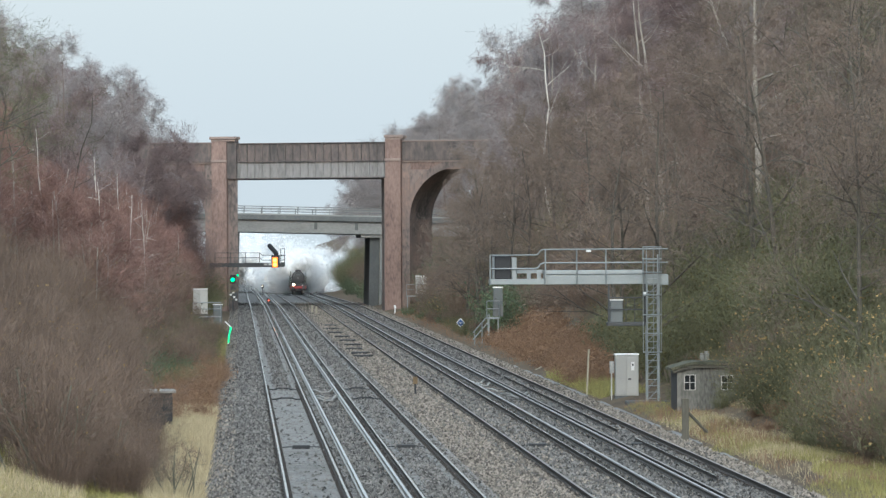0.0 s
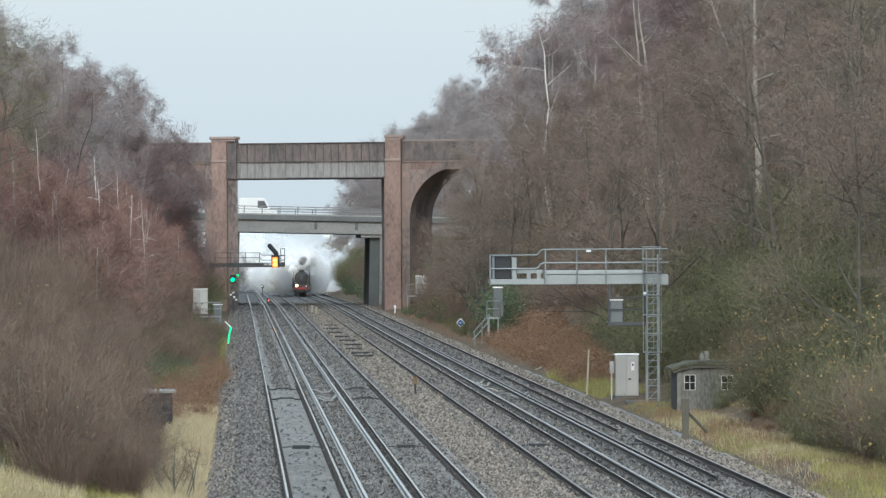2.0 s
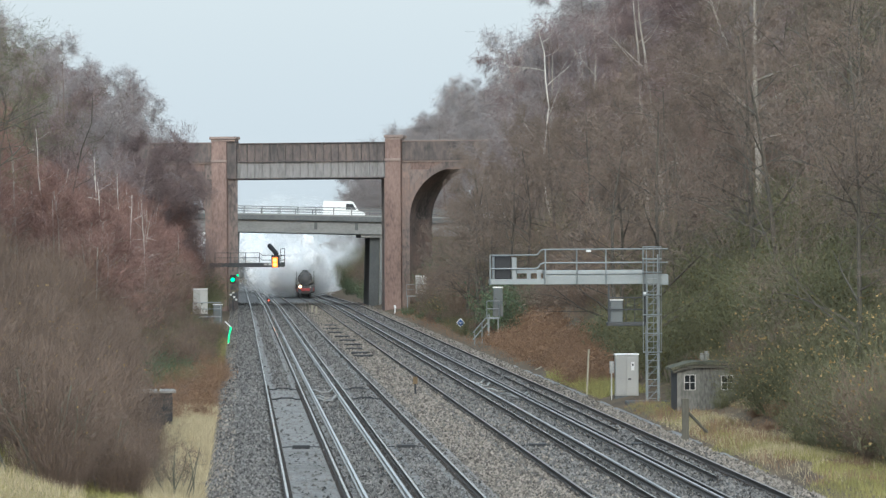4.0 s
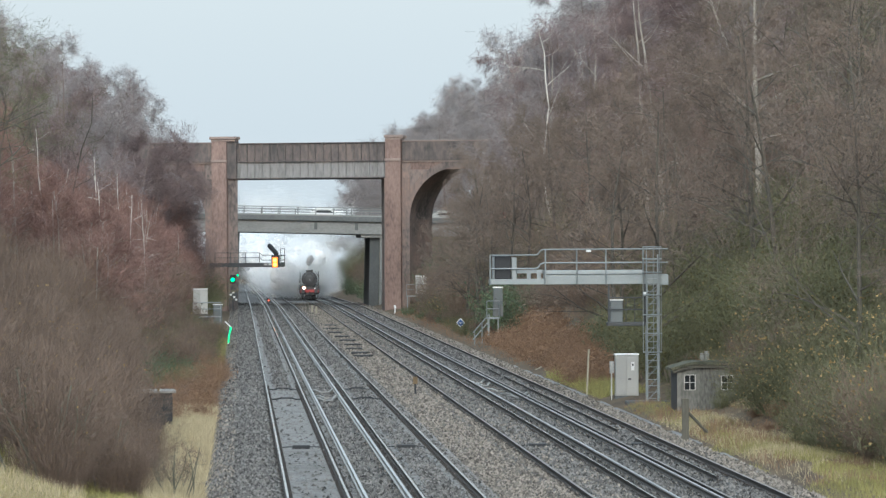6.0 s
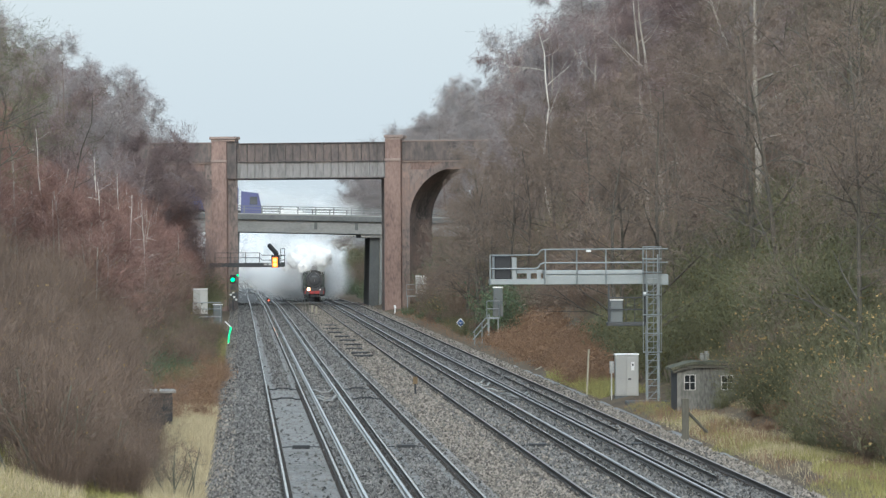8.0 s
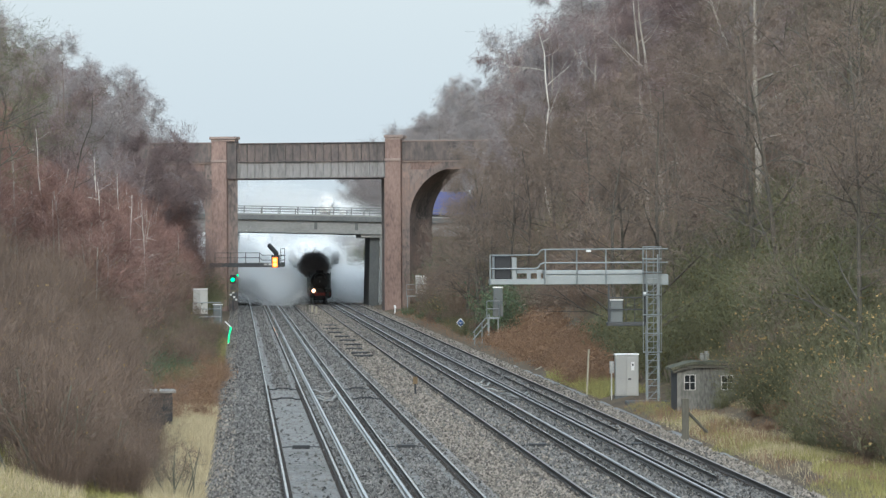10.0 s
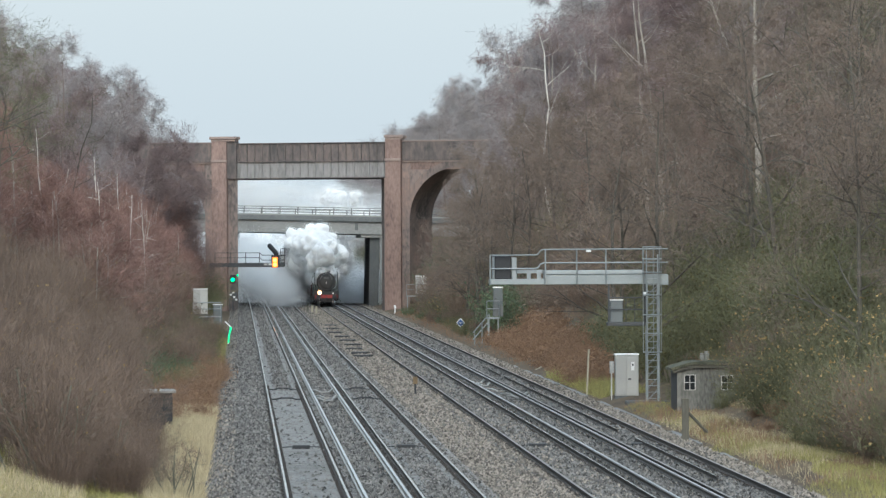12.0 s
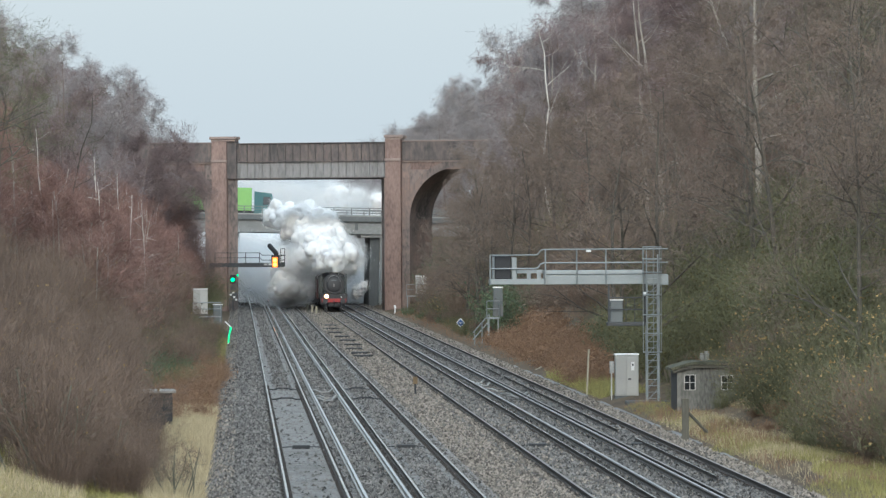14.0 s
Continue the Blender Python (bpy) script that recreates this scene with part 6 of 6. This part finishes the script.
    for k in range(12):
        plant(kinds, rng.choice(["thicket", "olive"]), rng.uniform(17.8, 18.7), rng.uniform(136, 162), 0.4, rng)
    # bracken slope at the foot of the right bank
    for k in range(120):
        y = rng.uniform(226, 335)
        x = rng.uniform(max(16.3, 0.0505 * y), 0.0735 * y)
        if land_z(x, y) < 1.5:
            plant(kinds, "bracken", x, y, 0.85 if k % 3 else 0.6, rng)
        elif k % 2:
            plant(kinds, rng.choice(["thicket", "olive", "thicket"]), x, y, 0.7, rng)
    for k in range(9):
        plant(kinds, rng.choice(["ivy", "olive"]), rng.uniform(18.5, 21), rng.uniform(232, 262), 0.7, rng)
    # low undergrowth along the left cess, up to the ballast
    for k in range(70):
        y = rng.uniform(218, 392)
        x = rng.uniform(-5.2, -1.75)
        plant(kinds, rng.choice(["thicket", "thicket", "bracken", "olive", "ivy"]), x, y, 0.33 + 0.1 * (-1.75 - x), rng)
    # the front of the thicket, half hiding the tarred hut
    for k in range(26):
        plant(kinds, "thicket", rng.uniform(-7.5, -4.3), rng.uniform(146, 171), 0.56, rng)
    for k in range(26):
        plant(kinds, "thicket", rng.uniform(-6.8, -2.9), rng.uniform(129, 147), 0.38, rng)
    # scrub in front of the trees on the right, and round the lineside hut
    for k in range(26):
        plant(kinds, rng.choice(["olive", "olive", "thicket"]), rng.uniform(18.2, 19.6), rng.uniform(136, 182), 0.62, rng)
    for x, y, s in ((17.7, 186.4, 0.2), (18.1, 186.2, 0.24), (19.5, 187, 0.45), (18.9, 189, 0.6), (16.8, 192, 0.3)):
        plant(kinds, "olive", x, y, s, rng)
    for k in range(40):
        plant(kinds, "bracken", rng.uniform(-3.2, -1.5), rng.uniform(184, 275), 0.62, rng)
    for x, y in ((19.5, 505), (20.5, 512), (21.5, 500), (22.3, 514), (18.7, 345), (18.6, 340), (18.3, 352), (18.8, 337), (19.2, 341), (17.0, 640), (18, 660), (17.2, 680), (18.5, 700)):
        plant(kinds, "ivy", x, y, 1.2, rng)
    for group in kinds.values():
        for ob in group:
            for o in list(ob.children_recursive) + [ob]:
                bpy.data.objects.remove(o)


def grass_patch(name, label, mat, seed, n, area, height, where=None):
    rng = np.random.default_rng(seed)
    x0, x1, y0, y1 = area
    xs, ys = rng.uniform(x0, x1, n), rng.uniform(y0, y1, n)
    starts, ways = [], []
    for x, y in zip(xs, ys):
        if where and not where(x, y):
            continue
        starts.append((x, y, land_z(x, y) - 0.03))
        ways.append((rng.normal() * 0.35 * height, rng.normal() * 0.35 * height, height * rng.uniform(0.5, 1.3)))
    me = blades(name, starts, ways, rng.uniform(0.008, 0.022, len(starts)), mat, rng)
    return tagged(new(name, me), label, "grass", kind="stuff")


def build_grass():
    grass_patch("verge_grass", "yellow-green winter grass on the bank", GRASS, 1, 36000, (-9, -1.6, 112, 135), 0.2)
    grass_patch("straw_grass", "pale straw-coloured tall dead grass", STRAW, 2, 20000, (-9, -1.6, 112, 136), 0.32, lambda x, y: noise.noise((x * 0.5, y * 0.2, 5)) > -0.1)
    grass_patch("straw_grass", "pale straw-coloured tall dead grass beside the ballast", STRAW, 3, 34000, (-2.6, -0.95, 124, 200), 0.36, lambda x, y: noise.noise((x * 0.9, y * 0.15, 1)) > -0.3)
    grass_patch("verge_grass", "yellow-green winter grass beside the ballast", GRASS, 4, 11000, (-2.2, -0.95, 240, 360), 0.4)
    grass_patch("verge_grass", "yellow-green winter grass at the foot of the bank", GRASS, 5, 50000, (14.7, 19.6, 112, 165), 0.17, lambda x, y: noise.noise((x * 0.7, y * 0.13, 9)) > -0.12)
    grass_patch("straw_grass", "withered straw and brown grass among the green", STRAW, 9, 5000, (14.9, 19.6, 112, 170), 0.22, lambda x, y: noise.noise((x * 0.7, y * 0.13, 9)) < 0.05)
    grass_patch("straw_grass", "brown dead stalks among the grass", BRACKEN, 10, 9000, (15.0, 19.6, 115, 170), 0.3, lambda x, y: noise.noise((x * 0.5, y * 0.2, 4)) > 0.15)
    grass_patch("straw_grass", "rust and straw dead grass at the foot of the bank", BRACKEN, 6, 8000, (15.0, 18.6, 150, 200), 0.26, lambda x, y: noise.noise((x * 0.6, y * 0.12, 2)) > -0.05)
    grass_patch("straw_grass", "matted straw-coloured grass round the lineside hut", STRAW, 13, 9000, (15.0, 18.6, 146, 186), 0.2, lambda x, y: noise.noise((x * 0.6, y * 0.12, 2)) < 0.2)
    grass_patch("verge_grass", "short mossy grass round the lineside hut", GRASS, 14, 12000, (15.0, 18.6, 150, 200), 0.14)
    grass_patch("verge_grass", "yellow-green grass under the bracken", GRASS, 7, 14000, (15.0, 17.0, 212, 250), 0.4)
    grass_patch("straw_grass", "brown dead grass along the ballast", BRACKEN, 8, 7000, (15.0, 18.0, 262, 500), 0.35)


# ---------- put it all together ----------
build_land()
build_brick_bridge()
build_motorway_bridge()
build_signal_gantry()
build_gantry()
build_lineside()
build_huts()
engine, engine_wheels = build_engine()
carriages = build_tender_and_coaches()
build_steam()
BLUE_BODY = material("lorry_blue", tones((0.10, 0.11, 0.25), 0.1), 0.5)
LIME_BODY = material("lorry_green", tones((0.24, 0.46, 0.14), 0.1), 0.5)
RED_BODY = material("car_red", tones((0.35, 0.05, 0.05), 0.1), 0.4)
TEAL_BODY = material("cab_teal", tones((0.05, 0.13, 0.14), 0.1), 0.4)
traffic = [
    (build_road_vehicle("van", WHITE, 4.3, 2.45, "white panel van on the motorway bridge"), 2.43, 13.4, 5.0),
    (build_road_vehicle("van", WHITE, 4.8, 2.3, "second white van on the motorway bridge"), 3.7, 13.4, 5.0),
    (build_road_vehicle("car", GREY_PAINT, 4.1, 1.75, "silver estate car on the motorway bridge"), 1.19, 13.8, 5.0),
    (build_road_vehicle("car", WHITE, 4.0, 1.5, "white car on the motorway bridge"), 1.23, -17.8, 12.0),
    (build_road_vehicle("car", GREY_PAINT, 4.2, 1.45, "pale car on the motorway bridge"), 4.86, 14.0, 5.0),
    (build_road_vehicle("car", WHITE, 4.2, 1.5, "white hatchback on the motorway bridge"), 5.85, 14.0, 5.0),
    (build_road_vehicle("car", RED_BODY, 4.2, 1.45, "red car on the motorway bridge"), 7.15, -19.0, 12.0),
    (build_road_vehicle("car", WHITE, 4.2, 1.45, "white saloon on the motorway bridge"), 7.87, -18.0, 12.0),
    (build_road_vehicle("lorry", BLUE_BODY, 11.0, 3.6, "blue-purple lorry on the motorway bridge", BLUE_BODY), 8.84, 13.0, 5.0),
    (build_road_vehicle("lorry", LIME_BODY, 12.0, 3.6, "lime-green lorry with a teal cab on the motorway bridge", TEAL_BODY), 14.75, 13.2, 5.0),
]
build_track_clutter()
build_woods()
build_grass()
build_tracks()
build_fastenings()
scatter_all_stones()
build_sleepers()
motions()
